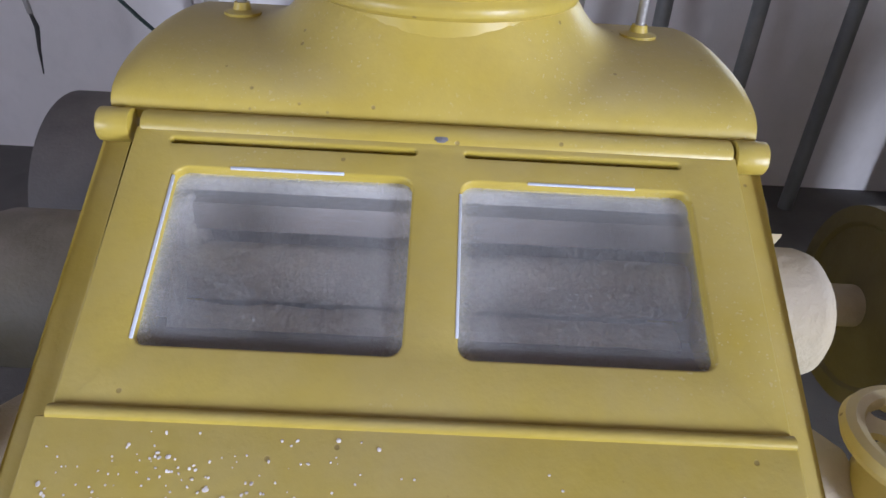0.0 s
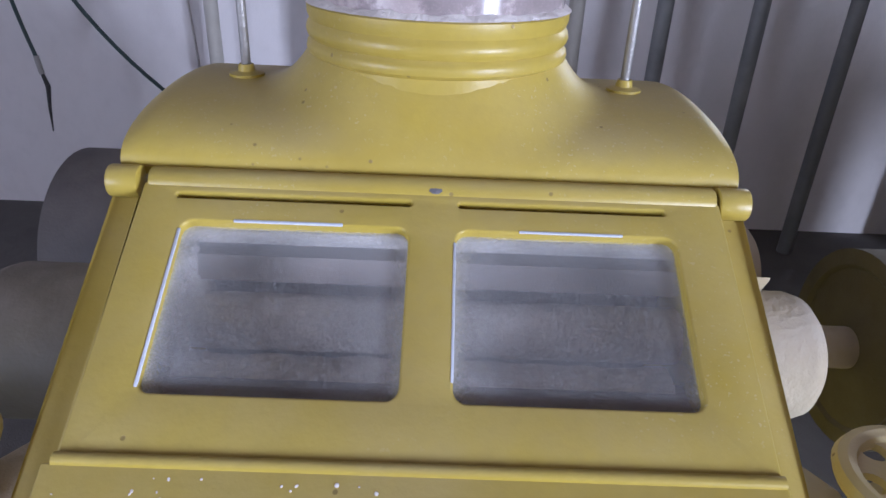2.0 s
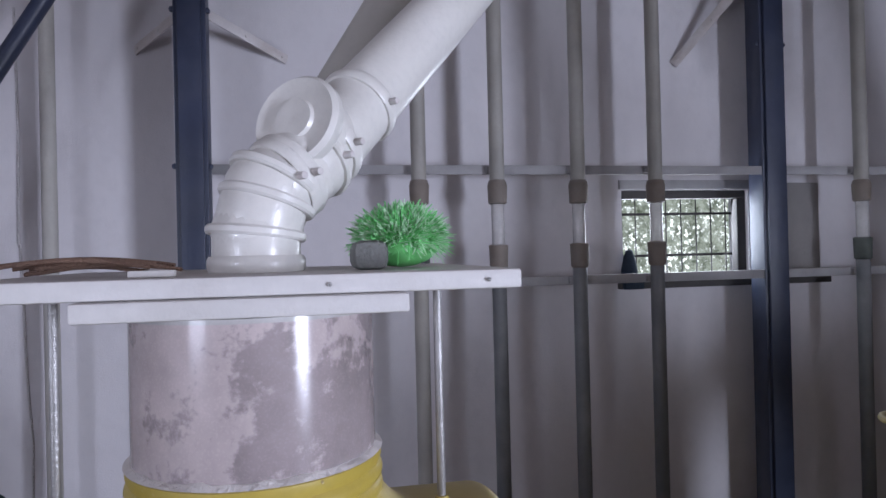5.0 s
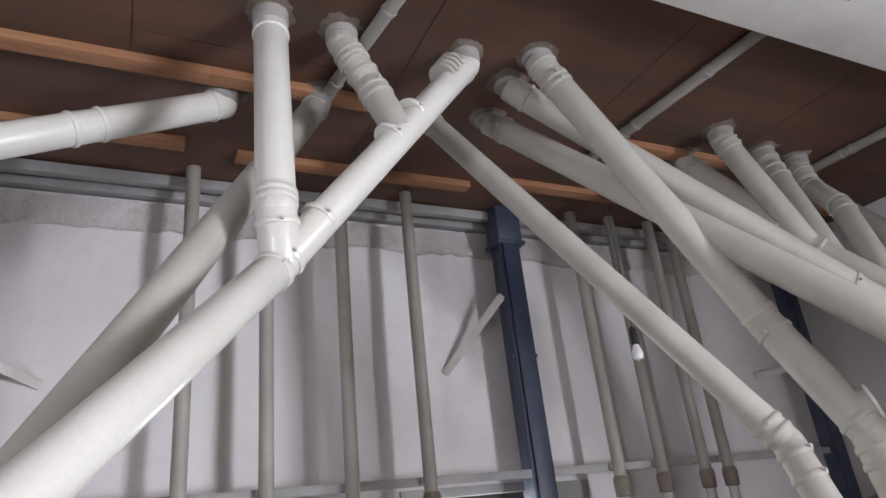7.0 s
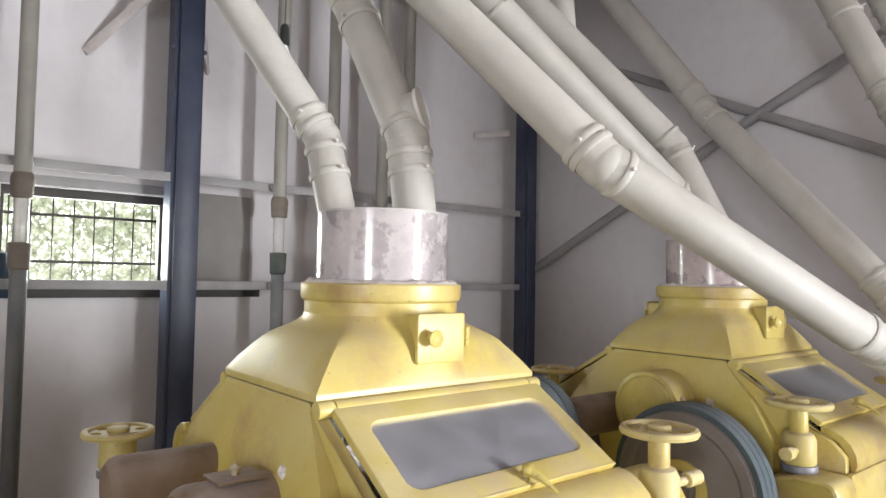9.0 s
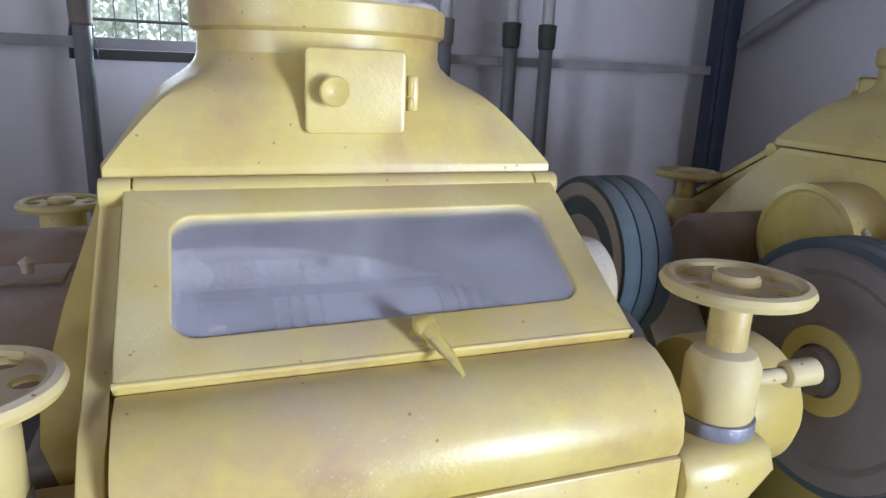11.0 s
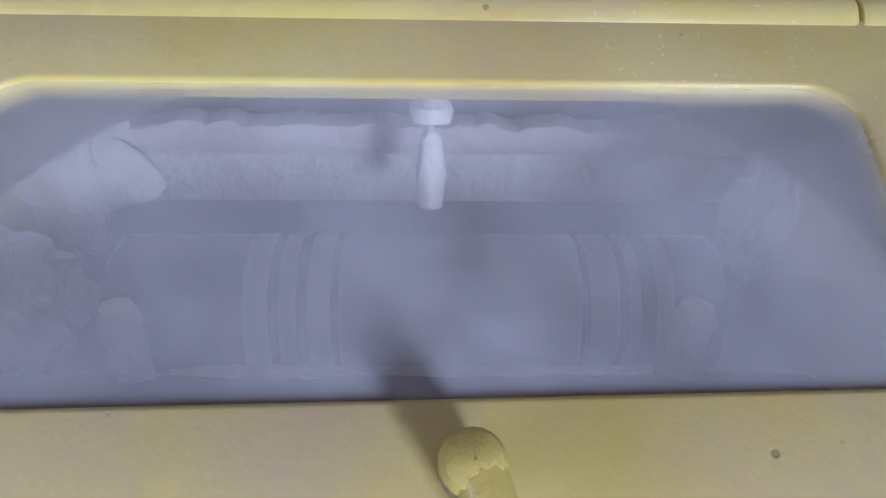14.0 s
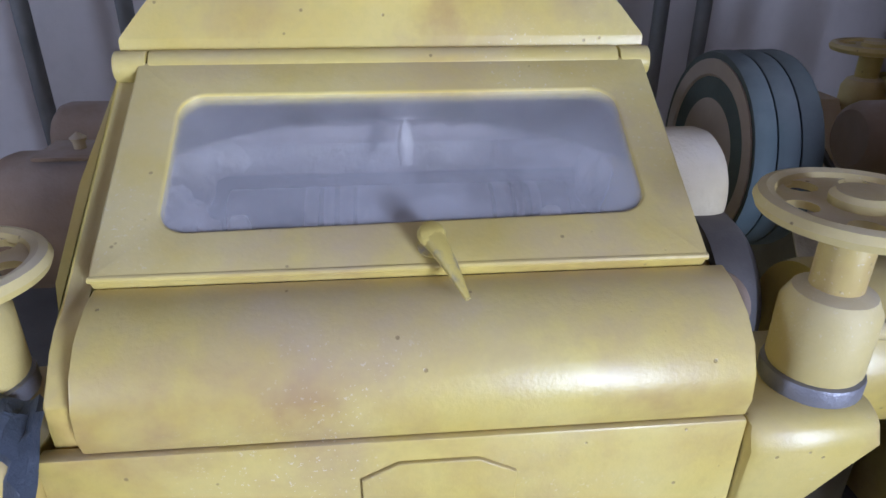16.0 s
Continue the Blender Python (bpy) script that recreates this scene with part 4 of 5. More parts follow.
part("guard_drum", rev([(0.001, 0.004), (0.12, 0.0), (0.128, 0.006), (0.135, 0.0), (0.15, 0.004), (0.15, 0.16), (0.03, 0.16)], (-0.56, -0.02, 1.19), (1, 0, 0), 48), YELLOW_B, MILL_C, "round yellow guard drum")
belt_guard((3.86, 1.72, 0))


def acrylic(name, x, y, r, z0, z1, material, label):
    t = thing(name, label, "sight tube", "acrylic inlet cylinders", (x, y, z0))
    part("wall", rev([(r, 0), (r, z1 - z0 - 0.006), (r - 0.005, z1 - z0 - 0.006), (r - 0.005, 0)], (0, 0, 0), (0, 0, 1), 64, True), material, t)
    part("rim", rev([(r + 0.001, 0), (r + 0.001, 0.006), (r - 0.006, 0.006), (r - 0.006, 0)], (0, 0, z1 - z0 - 0.006), (0, 0, 1), 64, True), CLEAR, t, "sawn dusty rim")
    return t


acrylic("inlet_cylinder", 2.71, 1.30, 0.203, 1.6925, 1.905, ACRYLIC_B, "hazy clear acrylic inlet cylinder on the mill neck")
acrylic("inlet_cylinder", 4.48, 1.18, 0.203, 1.6925, 1.905, ACRYLIC, "brown-stained acrylic inlet cylinder on the mill neck")


def mill_a(at):
    """Double roller mill with a two-pane door and a domed hood."""
    t = thing("roller_mill", "yellow double roller mill with two dusty windows", "roller mill", "roller mills", at)
    Y = YELLOW
    half = [(0.0, 1.362), (-0.19, 1.362), (-0.205, 1.345), (-0.485, 1.168), (-0.62, 1.083), (-0.66, 1.04), (-0.66, 0.0)]
    poly = half + [(-y, z) for y, z in half[::-1]][:-1]
    for s in (-1, 1):
        part("side_panel", extruded(poly, s * 0.336, s * 0.366, 0.004), Y, t)
    part("body", box((-0.3355, -0.63, 0), (0.3355, 0.63, 0.99), 0.004), Y, t)
    for s in (-1, 1):
        turn = Matrix.Rotation(0 if s > 0 else math.pi, 4, "Z")
        m = turn @ slope_frame(0, (-0.485, 1.181), (-0.205, 1.353))
        L = 0.3287
        door = part("inspection_door", moved(plate(rounded(-0.325, 0.0, 0.332, L - 0.012, 0.004), [rounded(-0.272, 0.070, -0.022, 0.266, 0.014), rounded(0.030, 0.070, 0.274, 0.266, 0.014), rounded(-0.285, 0.2965, -0.02, 0.3035, 0.0034, 3), rounded(0.032, 0.2965, 0.268, 0.3035, 0.0034, 3)], 0.016, 0.003), m), Y, t, "sloping yellow door with two windows")
        part("bottom_lip", moved(tube([(-0.325, 0.006, 0.016), (0.332, 0.006, 0.016)], 0.007, 12), m), Y, door)
        for xa, xb in ((-0.28, -0.012), (0.02, 0.293)):
            part("pane", moved(box((xa, 0.042, 0.001), (xb, 0.272, 0.004), 0), m), PANE_A, door, "dust-speckled glass pane").visible_shadow = False
        if s > 0:
            for lo, hi in (((-0.2735, 0.075, 0.014), (-0.2700, 0.255, 0.0168)), ((-0.215, 0.2655, 0.014), (-0.095, 0.2690, 0.0168)), ((0.0275, 0.09, 0.014), (0.0305, 0.25, 0.0168)), ((0.10, 0.2655, 0.014), (0.215, 0.2685, 0.0168))):
                part("paint_smear", moved(box(lo, hi, 0.001), m), SMEAR, door, "smear of pale blue-white paint")
        part("slot_backing", moved(box((-0.30, 0.285, -0.006), (0.30, 0.314, -0.002), 0), m), PULLEY, door)
        part("hinge_bar", moved(cyl((-0.322, L - 0.004, 0.004), (0.330, L - 0.004, 0.004), 0.018, 20), m), Y, door)
        for q in (-1, 1):
            part("hinge_end", moved(cyl((q * 0.3335, L - 0.004, 0.004), (q * 0.3695, L - 0.004, 0.004), 0.0192, 20, 0.002), m), Y, t)
        part("chip", moved(rev([(0.009, 0), (0.007, 0.0012), (0.001, 0.0014)], (0, 0, 0), (0, 0, 1), 9), m @ Matrix.Translation((0.006, 0.320, 0.0195))), GREASE, door, "chipped patch of bare metal")
        low = turn @ slope_frame(0, (-0.63, 1.092), (-0.489, 1.179))
        part("apron", moved(plate(rounded(-0.334, 0.0, 0.334, 0.172, 0.003), [], 0.019, 0.002), low), Y, t)
        part("front_panel", moved(box((-0.3355, -0.655, 0.5), (0.3355, -0.635, 1.085), 0.003), turn), Y, t)
        for q in (-1, 1):
            part("bolt", moved(rev([(0.008, 0), (0.008, 0.01), (0.001, 0.012)], (q * 0.372, -0.47, 1.13), (q, 0, 0), 10), turn), Y, t)
            part("arm", moved(extruded([(-0.56, 0.86), (-0.53, 1.02), (-0.40, 1.10), (-0.22, 1.02), (-0.18, 0.86)], min(q * 0.3665, q * 0.47), max(q * 0.3665, q * 0.47), 0.015), turn), CREAM, t)
            handwheel(t, *(turn @ Vector((q * 0.515, -0.435, 0))).to_2d(), 0.99, 1.145, 0.086, 0)
            part("wheel_bracket", moved(box((min(q * 0.37, q * 0.60), -0.505, 0.90), (max(q * 0.37, q * 0.60), -0.365, 0.978), 0.012), turn), CREAM, t)
    # insides
    for s in (-1, 1):
        turn = Matrix.Rotation(0 if s > 0 else math.pi, 4, "Z")
        def inside(name, poly, mat, label=""):
            return part(name, moved(extruded(poly, -0.334, 0.334, 0), turn), mat, t, label)
        inside("inner_plate", [(-0.10, 1.0), (-0.10, 1.36), (-0.09, 1.36), (-0.09, 1.0)], FLOUR)
        inside("ledge", [(-0.165, 1.255), (-0.165, 1.272), (-0.101, 1.285), (-0.101, 1.25)], FLOUR, "ledge caked with flour")
        inside("gate", [(-0.175, 1.205), (-0.170, 1.240), (-0.101, 1.240), (-0.101, 1.20)], PULLEY, "pinkish dusted gate plate")
        part("feed_roll", moved(cyl((-0.333, -0.185, 1.150), (0.333, -0.185, 1.150), 0.038, 36, 0.001), turn), FLOUR, t, "flour-white feed roll")
        part("roll", moved(cyl((-0.333, -0.30, 1.02), (0.333, -0.30, 1.02), 0.095, 40, 0.001), turn), GREASE, t, "grey dusted steel roll")
        inside("chute", [(-0.245, 1.115), (-0.44, 1.085), (-0.44, 1.08), (-0.245, 1.105)], GREASE, "grey sloping chute plate")
        part("scrape", moved(flour_strip(-0.32, 0.32, -0.235, 1.112, 0.016, 31), turn), FLOUR, t)
        part("flour_heap", moved(flour_strip(-0.31, 0.30, -0.132, 1.278, 0.05, 5), turn), FLOUR, t)
        for c, r, sd in (((-0.325, -0.17, 1.20), (0.045, 0.035, 0.06), 12), ((-0.32, -0.235, 1.15), (0.028, 0.03, 0.045), 14)):
            part("corner_flour", moved(flour_lump(c, r, sd), turn), FLOUR, t)
    # domed hood
    bm = bmesh.new()
    NX, NY = 90, 48
    hx, ry, rz, zb, R = 0.362, 0.197, 0.068, 1.366, 0.166
    vs = []
    for i in range(NX + 1):
        x = -hx + 2 * hx * i / NX
        col = []
        for j in range(NY + 1):
            a = math.pi * j / NY
            y, z = -ry * math.cos(a), zb + rz * math.sin(a) ** 0.8
            e = max(0.0, (abs(x) - (hx - 0.03)) / 0.03)
            z = zb + (z - zb) * math.sqrt(max(0.0, 1 - e * e * 0.35))
            r = math.hypot(x, y)
            if r < R + 0.07:
                z += (0.062 * (1 - max(0.0, (r - R + 0.003)) / 0.075) ** 2.2 if r > R - 0.003 else 0.062) * (1 - (abs(y) / ry) ** 12)
            col.append(bm.verts.new((x, y, z)))
        vs.append(col)
    for i in range(NX):
        for j in range(NY):
            bm.faces.new((vs[i][j], vs[i + 1][j], vs[i + 1][j + 1], vs[i][j + 1]))
    for i in (0, NX):
        bm.faces.new(vs[i] if i else vs[i][::-1])
    bmesh.ops.recalc_face_normals(bm, faces=bm.faces[:])
    part("hood", bm, Y, t)
    for ya in (-0.199, 0.187):
        part("hood_lip", box((-0.360, ya, 1.358), (0.360, ya + 0.012, 1.369), 0.002), Y, t)
    part("neck", rev([(0.166, 0), (0.166, 0.055), (0.1725, 0.060), (0.174, 0.066), (0.1725, 0.072), (0.168, 0.077), (0.1725, 0.082), (0.174, 0.088), (0.1725, 0.094), (0.169, 0.100), (0.172, 0.108), (0.172, 0.118), (0.168, 0.121), (0.150, 0.121), (0.150, 0)], (0, 0, 1.419), (0, 0, 1), 72, True), Y, t)
    part("flour_rim", flour_ring(0.152, 1.5395, 0.012, 9, 0.3), FLOUR, t)
    for q in (-1, 1):
        part("rod_seat", rev([(0.024, 0), (0.024, 0.006), (0.012, 0.009), (0.010, 0.018), (0.001, 0.018)], (q * 0.262, 0.0, 1.431), (0, 0, 1), 24), Y, t)
        part("plug", rev([(0.008, 0), (0.008, 0.003), (0.001, 0.0034)], (q * 0.275, -0.135, 1.412), (0, -0.55, 0.83), 16), Y, t)
    drum(t, 1, 0.366, 0.54, -0.14, 1.095, 0.092)
    part("lug", extruded([(-0.06, 1.185), (-0.10, 1.185), (-0.14, 1.222), (-0.12, 1.185)], 0.43, 0.47, 0.004), CREAM, t)
    drum(t, 1, 0.366, 0.60, 0.20, 1.04, 0.11)
    pulley(t, 1, 0.695, 0.08, -0.02, 1.03, 0.165, False, OLIVE, "dark brown dusty iron pulley")
    # Left drum and pulley: dark colours stand in for the mill's own shadow.
    drum(t, -1, 0.366, 0.62, -0.12, 1.06, 0.115, OLIVE)
    pulley(t, -1, 0.56, 0.14, 0.30, 1.00, 0.20, False, DARK_IRON, "dusty iron pulley, darkened for shade")
    return t


AX, AY = 0.0, 0.955


def flour_crumbs(seed, n, x0, x1, u0, u1, cx, cu):
    """Crumbs of dough and flour stuck to the sloping apron, thickest round one spot."""
    rng = random.Random(seed)
    m = slope_frame(0, (-0.63, 1.092), (-0.489, 1.179))
    bm = bmesh.new()
    for k in range(n):
        u, v = rng.gauss(cx, 0.075), rng.gauss(cu, 0.045)
        if k % 5 == 0:
            u, v = rng.uniform(x0, x1), rng.uniform(u0, u1)
        if not (x0 < u < x1 and u0 < v < u1):
            continue
        s = rng.uniform(0.0006, 0.0016) * (1.6 if rng.random() < 0.12 else 1)
        q = m @ Matrix.Translation((u, v, 0.0192)) @ Matrix.Rotation(rng.uniform(0, 6.28), 4, "Z") @ Matrix.Diagonal((s * rng.uniform(0.7, 1.5), s, s * 0.6, 1))
        bmesh.ops.create_icosphere(bm, subdivisions=1, radius=1, matrix=Matrix.Translation((AX, AY, 0)) @ q)
    return bm


mill_a((AX, AY, 0))
single("flour_crumbs", flour_crumbs(3, 330, -0.32, 0.32, 0.012, 0.165, -0.19, 0.10), FLOUR, "white flour crumbs stuck to the yellow apron", "crumbs", kind="stuff")
acrylic("inlet_cylinder", AX, AY, 0.1645, 1.5425, 1.738, ACRYLIC, "flour-caked acrylic inlet cylinder under the white board")
single("inner_spout", pipe((AX, AY, 1.56), (AX, AY, 1.735), 0.075), PVC, "pvc pipe end inside the inlet cylinder", "pipe")
single("lower_board", box((-0.190, 0.787, 1.7385), (0.196, 1.13, 1.7625), 0.004), BOARD, "white painted board lying on the inlet cylinder", "board")
bd2 = thing("top_board", "white painted square board held on two threaded rods", "board")
part("board", box((-0.345, 0.80, 1.763), (0.345, 1.36, 1.788), 0.004), BOARD, bd2)
for x, y in ((0.30, 0.81), (-0.30, 0.81), (0.10, 0.81)):
    part("nail", rev([(0.003, 0), (0.003, 0.002), (0.001, 0.003)], (x, y - 0.011, 1.775), (0, -1, 0), 8), STEEL, bd2)
for q in (-1, 1):
    rod = thing("threaded_rod", "thin grey rod standing on the mill hood", "rod", "board rods")
    part("rod", cyl((q * 0.262, AY, 1.447), (q * 0.262, AY, 1.7625), 0.0065, 12, 0.001), STEEL, rod)


# ---- spout pipes ----
def collar_at(p, d, r, parent, material, pin=True, w=0.012):
    d = Vector(d).normalized()
    p = Vector(p)
    c = part("collar", rev([(r * 0.98, -w), (r + 0.004, -w), (r + 0.007, -w * 0.5), (r + 0.007, w * 0.5), (r + 0.004, w), (r * 0.98, w)], p, d, 32), material, parent)
    if pin:
        u = frame_of(d)[0]
        part("screw", cyl(p + u * (r + 0.004), p + u * (r + 0.022), 0.006, 8, 0.002), WHITE_STEEL, c)
    return c


def smear_ring(p, r):
    """Uneven smear of sealer on the plywood round a pipe."""
    bm = bmesh.new()
    N, rings = 48, [[], [], []]
    for k in range(N):
        a = 2 * math.pi * k / N
        c, s = math.cos(a), math.sin(a)
        w = 0.030 + 0.032 * noise.noise((c * 1.6 + p.x * 3, s * 1.6 + p.y * 5, 0)) + 0.016 * noise.noise((c * 5, s * 5, p.x))
        for ring, (rr, dz) in zip(rings, ((r + 0.001, -0.016), (r + 0.012, -0.006), (r + 0.012 + max(0.006, w), 0.001))):
            ring.append(bm.verts.new((p.x + rr * c, p.y + rr * s, CEIL + dz)))
    for a, b in zip(rings, rings[1:]):
        for k in range(N):
            bm.faces.new((a[k], a[(k + 1) % N], b[(k + 1) % N], b[k]))
    bmesh.ops.recalc_face_normals(bm, faces=bm.faces[:])
    return bm


def spout(points, r, label, material=PVC, collars=(), group="pvc spout pipes"):
    """A straight or kinked pvc spout with sockets at its kinks."""
    t = thing("spout_pipe", label, "pipe", group)
    pts = [Vector(p) for p in points]
    for i in (0, -1):
        if abs(pts[i].z - CEIL) < 1e-6:
            j = 1 if i == 0 else -2
            end = pts[i].copy()
            if (end - pts[j]).length > 0.25:
                knee = end - Vector((0, 0, 0.075))
                pts[i] = knee
                bm = bmesh.new()
                bmesh.ops.create_uvsphere(bm, u_segments=28, v_segments=14, radius=r * 1.02, matrix=Matrix.Translation(knee))
                part("knee", bm, material, t)
                d = (pts[j] - knee).normalized()
                collar_at(knee + d * r * 0.9, d, r, t, material, False, 0.007)
            else:
                pts[i] = end - Vector((0, 0, 0.03))
                knee = pts[i]
            part("ceiling_socket", rev([(r * 0.98, -0.01), (r + 0.005, 0), (r + 0.006, 0.02), (r + 0.002, 0.026), (r + 0.005, 0.032), (r + 0.006, 0.06), (r + 0.008, 0.09)], knee + Vector((0, 0, 0.004)), (0, 0, 1), 28), PVC_GREY, t, "flour-greyed socket at the ceiling")
            part("seal", smear_ring(end, r), SMUDGE, t, "grey sealing smear on the plywood")
    for a, b in zip(pts, pts[1:]):
        part("pipe", cyl(a, b, r, 32, 0.002), material, t)
    for i in range(1, len(pts) - 1):
        bm = bmesh.new()
        bmesh.ops.create_uvsphere(bm, u_segments=28, v_segments=14, radius=r * 1.015, matrix=Matrix.Translation(pts[i]))
        part("elbow", bm, material, t)
        for q in (pts[i - 1], pts[i + 1]):
            d = (q - pts[i]).normalized()
            if (q - pts[i]).length > r * 1.2:
                collar_at(pts[i] + d * r * 0.75, d, r, t, material)
    for seg, f in collars:
        a, b = pts[seg], pts[seg + 1]
        collar_at(a.lerp(b, f), b - a, r, t, material)
    return t


R1 = 0.070
RA = 0.064
top = Vector((1.735, 1.965, CEIL))
foot = Vector((0.0, 1.0, 1.789))
k0, k1, k2, bend = Vector((0.0, 1.0, 1.845)), Vector((0.016, 1.008, 1.905)), Vector((0.075, 1.046, 1.955)), Vector((0.795, 1.795, 2.850))
low = (bend - k2).normalized()
up = (top - bend).normalized()
A1 = spout([foot, k0, k1, k2, bend, top], RA, "white pvc spout pipe slanting up from the white board", PVC_NEW, [(0, 0.2), (3, 0.125)])
cap_c = k2 + low * 0.060
side = Vector((-0.56, -0.80, 0.27)).normalized()
cap = part("cleanout", cyl(cap_c, cap_c + side * 0.072, RA * 0.98, 32), PVC_NEW, A1, "round clean-out branch")
part("cap", rev([(RA * 1.12, 0), (RA * 1.18, 0.006), (RA * 1.18, 0.02), (RA * 1.08, 0.028), (RA * 0.85, 0.024), (RA * 0.55, 0.024), (RA * 0.5, 0.030), (RA * 0.3, 0.030), (0.001, 0.029)], cap_c + side * 0.062, side, 40), PVC_NEW, cap, "white screw cap with raised rings")
# upper part of this spout with its branches
y1 = bend - low * 0.02
y2 = bend + up * 0.26
y3 = bend + up * 0.80
for p in (y1, y2, y3, y3 + up * 0.2):
    collar_at(p, up, RA, A1, PVC_NEW)
for i in range(4):
    collar_at(top - up * (0.14 + 0.035 * i), up, RA, A1, PVC, i == 0)
for p, d in ((k0, Vector((0.1, 0.05, 1))), (k1 - Vector((0, 0, 0.012)), Vector((0.30, 0.15, 1))), (k1 + Vector((0.012, 0.006, 0.02)), Vector((0.5, 0.3, 1))), (k2 + low * 0.012, low)):
    collar_at(p, d, RA + 0.002, A1, PVC_NEW, True, 0.007)
J0 = bend + up * 0.02
spout([J0, Vector((0.785, 1.765, 3.05)), (0.812, 1.985, CEIL)], R1, "white pvc branch pipe rising to the ceiling", PVC_NEW, [(1, 0.06), (1, 0.02)])
spout([(1.335, 1.893, 3.52), (1.235, 1.98, 3.82), (1.13, 2.0, CEIL)], R1 * 0.95, "white pvc branch pipe bending to the ceiling", PVC, [(0, 0.7), (1, 0.5), (1, 0.6)])
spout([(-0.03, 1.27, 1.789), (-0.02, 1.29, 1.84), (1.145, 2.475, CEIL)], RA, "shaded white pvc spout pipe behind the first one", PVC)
spout([(0.70, 2.60, CEIL), (-1.0, 2.10, 3.0), (-1.9, 1.83, 2.42), (-2.3, 1.7, 1.9)], R1, "pale pvc spout pipe running away under the ceiling", PVC_NEW, [(0, 0.30), (0, 0.36)])
spout([(1.74, 2.44, CEIL), (2.60, 1.50, 2.16), (2.62, 1.40, 1.84)], 0.060, "cream pvc spout pipe into the mill inlet", PVC, [(0, 0.96), (1, 0.4)])
B2 = spout([(2.09, 1.87, CEIL), (2.12, 1.85, 3.98), (2.745, 1.555, 2.64), (2.815, 1.32, 2.16), (2.82, 1.27, 1.84)], R1, "cream pvc spout pipe with a clean-out cap", PVC, [(1, 0.03), (1, 0.06), (3, 0.35)])
cc = Vector((2.80, 1.36, 2.24))
cs = Vector((0.55, -0.75, 0.25)).normalized()
cp = part("cleanout", cyl(cc, cc + cs * 0.085, R1 * 0.9, 32), PVC, B2)
part("cap", rev([(R1, 0), (R1 * 1.02, 0.004), (R1 * 1.02, 0.012), (0.001, 0.014)], cc + cs * 0.078, cs, 32), PVC_NEW, cp, "flat white clean-out cap")
spout([(2.108, 2.423, CEIL), (2.15, 2.39, 4.02), (3.10, 0.755, 2.045), (4.0, 0.372, 1.53), (4.6, 0.12, 1.18)], R1, "cream pvc spout pipe crossing in front of a mill", PVC, [(1, 0.97)])
spout([(2.061, 2.107, CEIL), (2.10, 2.09, 4.03), (4.40, 1.285, 2.10), (4.43, 1.23, 1.84)], R1, "cream pvc spout pipe to the far mill inlet", PVC, [(1, 0.6)])
spout([(3.606, 2.131, CEIL), (3.80, 1.94, 3.25)], R1, "grey-dusted pvc branch pipe below the ceiling", PVC, [(0, 0.05), (0, 0.1)])
spout([(3.602, 2.446, CEIL), (3.62, 2.42, 4.0), (3.80, 1.94, 3.25), (4.38, 1.32, 2.36), (4.53, 1.12, 1.84)], R1, "grey-dusted pvc spout pipe with branches", PVC, [(1, 0.8)])
spout([(4.099, 2.231, CEIL), (4.09, 2.2, 3.95), (3.87, 1.87, 3.14)], R1, "grey-dusted pvc branch pipe below the ceiling", PVC, [(1, 0.15)])
spout([(4.447, 2.242, CEIL), (4.42, 2.2, 3.85), (4.25, 1.95, 3.55), (4.02, 1.70, 2.90)], R1 * 0.95, "grey-dusted pvc branch pipe below the ceiling", PVC, [(1, 0.1)])
spout([(4.952, 2.538, CEIL), (4.95, 2.50, 4.03), (4.79, 1.37, 2.59), (4.78, 0.57, 1.70), (4.78, 0.3, 1.35)], R1, "dusty grey pvc spout pipe near the east wall", PVC, [(1, 0.9)])
spout([(4.964, 1.272, CEIL), (4.894, 0.90, 3.287), (4.828, 0.55, 2.522), (4.77, 0.25, 1.87)], R1, "dusty grey pvc spout pipe near the east wall", PVC, [(1, 0.45)])
spout([(5.24, 1.115, CEIL), (5.112, 0.75, 3.298), (5.058, 0.60, 2.968), (4.95, 0.30, 2.31)], R1, "dusty grey pvc spout pipe near the east wall", PVC)

# ---- small things ----
lamp = thing("hanging_bulb", "white bulb in a black holder on a wire, unlit", "lamp")
part("wire", tube([(2.96, 2.567, 2.93), (2.97, 2.57, 3.5), (2.96, 2.567, CEIL)], 0.003, 6), CABLE, lamp)
part("holder", rev([(0.012, 0.1), (0.022, 0.085), (0.024, 0.0), (0.02, -0.005)], (2.96, 2.567, 2.84), (0, 0, 1), 20), BLACK, lamp)
part("bulb", rev([(0.013, 0.10), (0.016, 0.085), (0.03, 0.05), (0.033, 0.03), (0.026, 0.008), (0.001, 0)], (2.96, 2.567, 2.745), (0, 0, 1), 24), BULB, lamp)

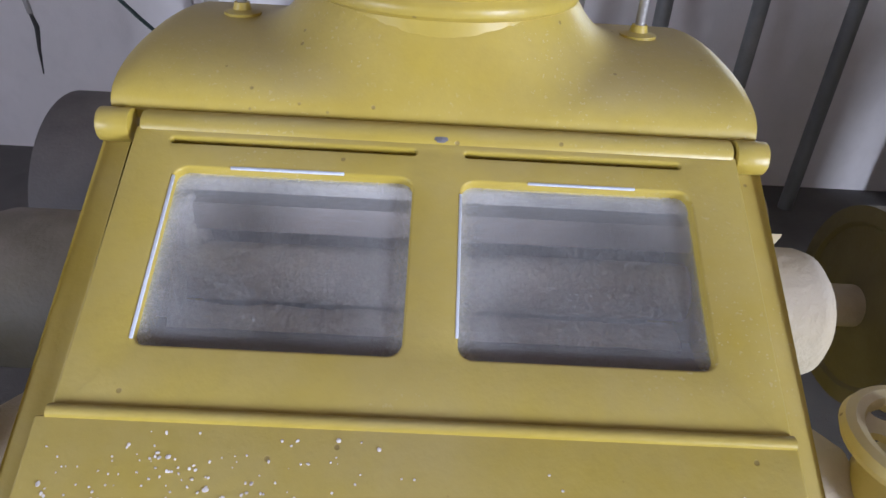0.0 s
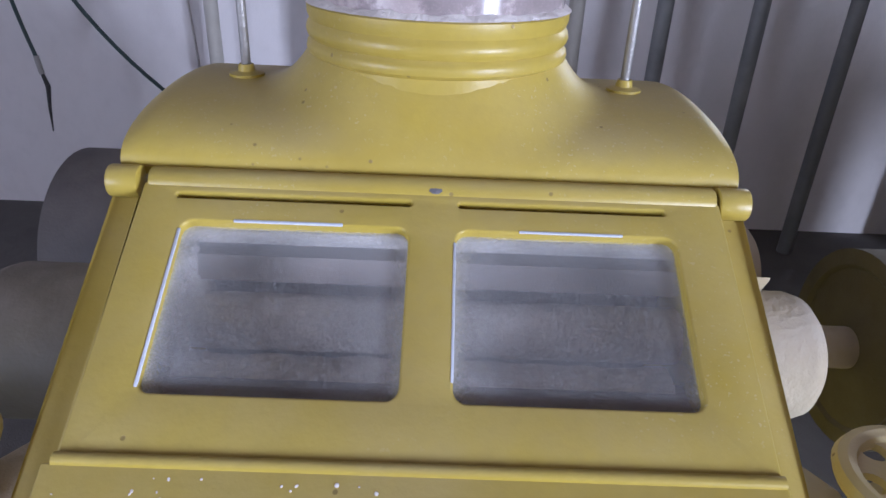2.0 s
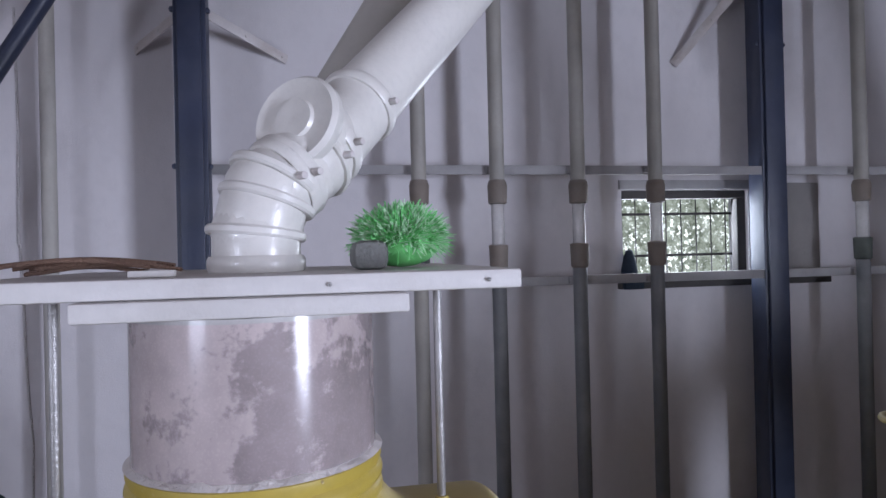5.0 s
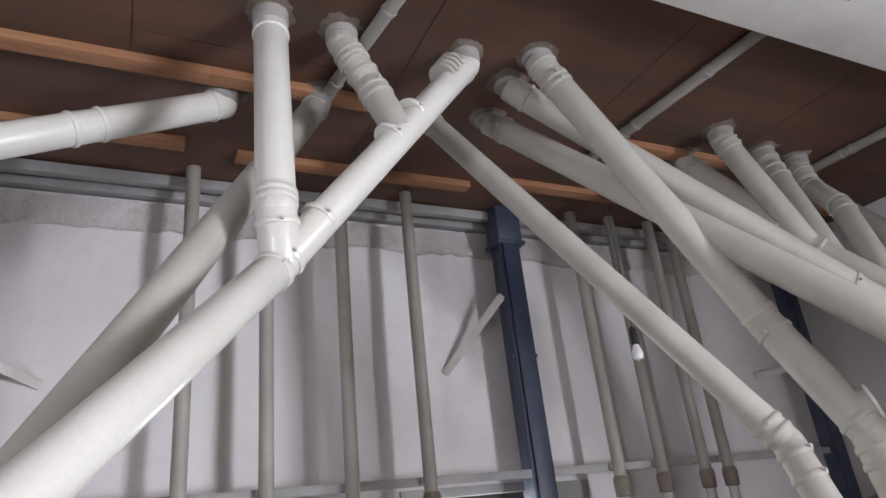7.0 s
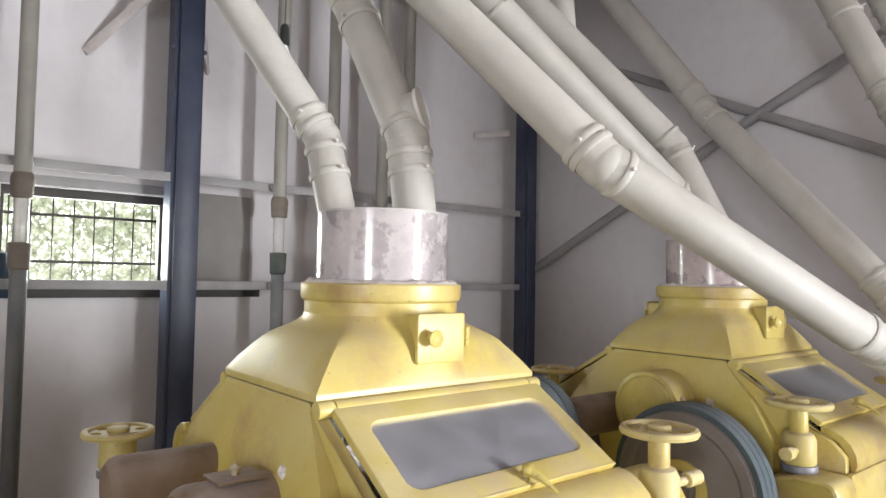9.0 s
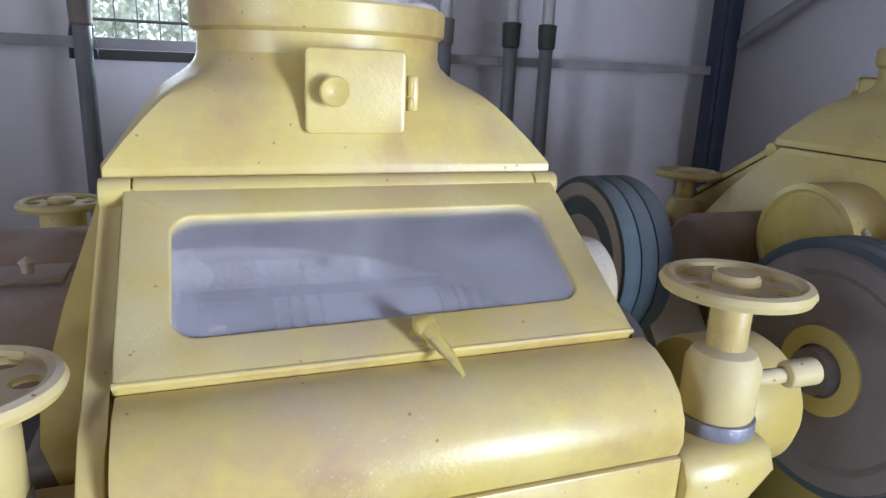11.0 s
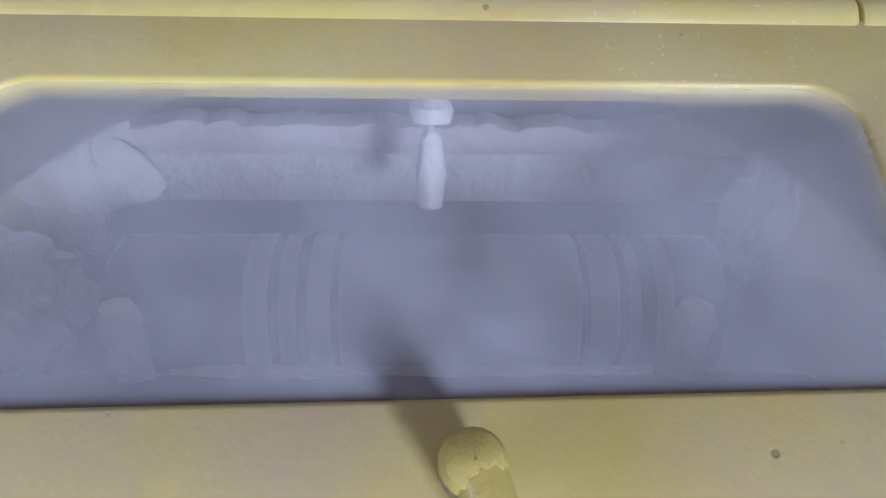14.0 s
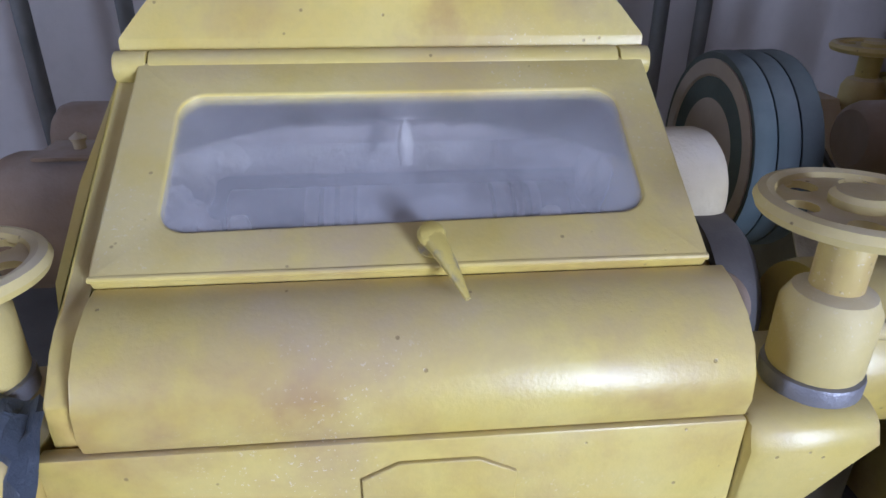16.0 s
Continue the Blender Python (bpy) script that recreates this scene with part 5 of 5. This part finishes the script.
# green scrubbing brush on the board
br = thing("brush", "bright green bristle brush with a grey block lying on the board", "brush")
part("block", box((0.136, 0.905, 1.7885), (0.186, 1.00, 1.830), 0.012, 2), FELT, br)
for n, mat in enumerate((GREEN, PALE_GREEN)):
    rng = random.Random(20 + n)
    bm = bmesh.new()
    for k in range(1500):
        a, e = rng.uniform(0, 2 * math.pi), rng.uniform(-0.25, 1.0)
        c = math.sqrt(max(0.0, 1 - e * e))
        d = Vector((c * math.cos(a) * 0.9, c * math.sin(a), e)).normalized()
        base = Vector((0.213, 0.975, 1.830)) + Vector((d.x * 0.050, d.y * 0.045, d.z * 0.032))
        d = (d + Vector((rng.gauss(0, 0.45), rng.gauss(0, 0.45), rng.gauss(0.15, 0.45)))).normalized()
        L = rng.uniform(0.014, 0.034)
        s = d.cross(Vector((rng.random(), rng.random(), rng.random()))).normalized() * 0.0011
        s2 = d.cross(s).normalized() * 0.0011
        bend = Vector((rng.uniform(-1, 1), rng.uniform(-1, 1), rng.uniform(-1, 0.3))) * 0.008
        rows = []
        for f in (0, 0.5, 1):
            p = base + d * L * f + bend * f * f
            p.z = max(p.z, 1.7895)
            rows.append([bm.verts.new(p + q * (1 - 0.4 * f)) for q in (s, s2, -s - s2)])
        for a, b in zip(rows, rows[1:]):
            for i in range(3):
                bm.faces.new((a[i], a[(i + 1) % 3], b[(i + 1) % 3], b[i]))
    part("bristles", bm, mat, br)
bm = bmesh.new()
bmesh.ops.create_icosphere(bm, subdivisions=3, radius=1, matrix=Matrix.Translation((0.212, 0.975, 1.826)) @ Matrix.Diagonal((0.06, 0.055, 0.036, 1)))
part("core", bm, GREEN, br)

# twigs and twine on the board
rng = random.Random(7)
bundle = thing("twine", "tangled brown twine and splinters on the board", "twine")
for k in range(9):
    y = rng.uniform(0.9, 1.02)
    z = 1.793 + rng.uniform(0, 0.012)
    xa, xb = rng.uniform(-0.34, -0.24), rng.uniform(-0.15, -0.09)
    part("strand", tube(bezier((xa, y, z), (xa + 0.07, y + rng.uniform(-0.04, 0.04), z + 0.01), (xb - 0.06, y + rng.uniform(-0.04, 0.04), z + 0.012), (xb, y + rng.uniform(-0.02, 0.02), z), 8), 0.003, 6), TWIG, bundle)
single("splinter", box((-0.14, 0.84, 1.7885), (-0.085, 0.852, 1.797), 0.002), BOARD, "white wood splinter on the board", "splinter")

# cables on the wall
def hang(pts, r, label):
    return single("cable", tube(pts, r, 8), CABLE, label, "cable", "wall cables")


cab = thing("cable", "dark green cable with a bare metal connector hanging from a tube", "cable", "wall cables")
part("lead", tube(bezier((-1.93, 3.12, 1.83), (-1.97, 3.14, 1.5), (-1.96, 3.2, 1.2), (-1.90, 3.2, 0.96)), 0.009, 8), CABLE, cab)
part("connector", tube([(-1.90, 3.2, 0.965), (-1.89, 3.2, 0.88)], 0.013, 8), STEEL, cab, "bare metal connector")
part("tail", tube([(-1.89, 3.2, 0.885), (-1.875, 3.2, 0.82), (-1.89, 3.2, 0.72), (-1.90, 3.2, 0.60)], [0.008, 0.012, 0.008, 0.003], 8), BLACK, cab)
hang(bezier((-1.90, 3.12, 1.83), (-1.80, 3.2, 1.35), (-1.62, 3.3, 0.95), (-1.15, 3.45, 0.55)), 0.010, "dark green cable looping down from a steel tube")

bm = bmesh.new()
rng = random.Random(12)
g = [[bm.verts.new((2.135 + 0.19 * i / 12, 0.545 + 0.10 * j / 6 - 0.02 * math.sin(i * 0.6), 1.085 - 0.075 * (1 - j / 6) ** 2 + 0.012 * math.sin(i * 1.3 + j) + rng.uniform(0, 0.006))) for j in range(7)] for i in range(13)]
for i in range(12):
    for j in range(6):
        bm.faces.new((g[i][j], g[i + 1][j], g[i + 1][j + 1], g[i][j + 1]))
bmesh.ops.solidify(bm, geom=bm.faces[:], thickness=0.003)
single("plastic_scrap", bm, RAG, "crumpled blue-grey plastic scrap on the mill shoulder", "scrap")
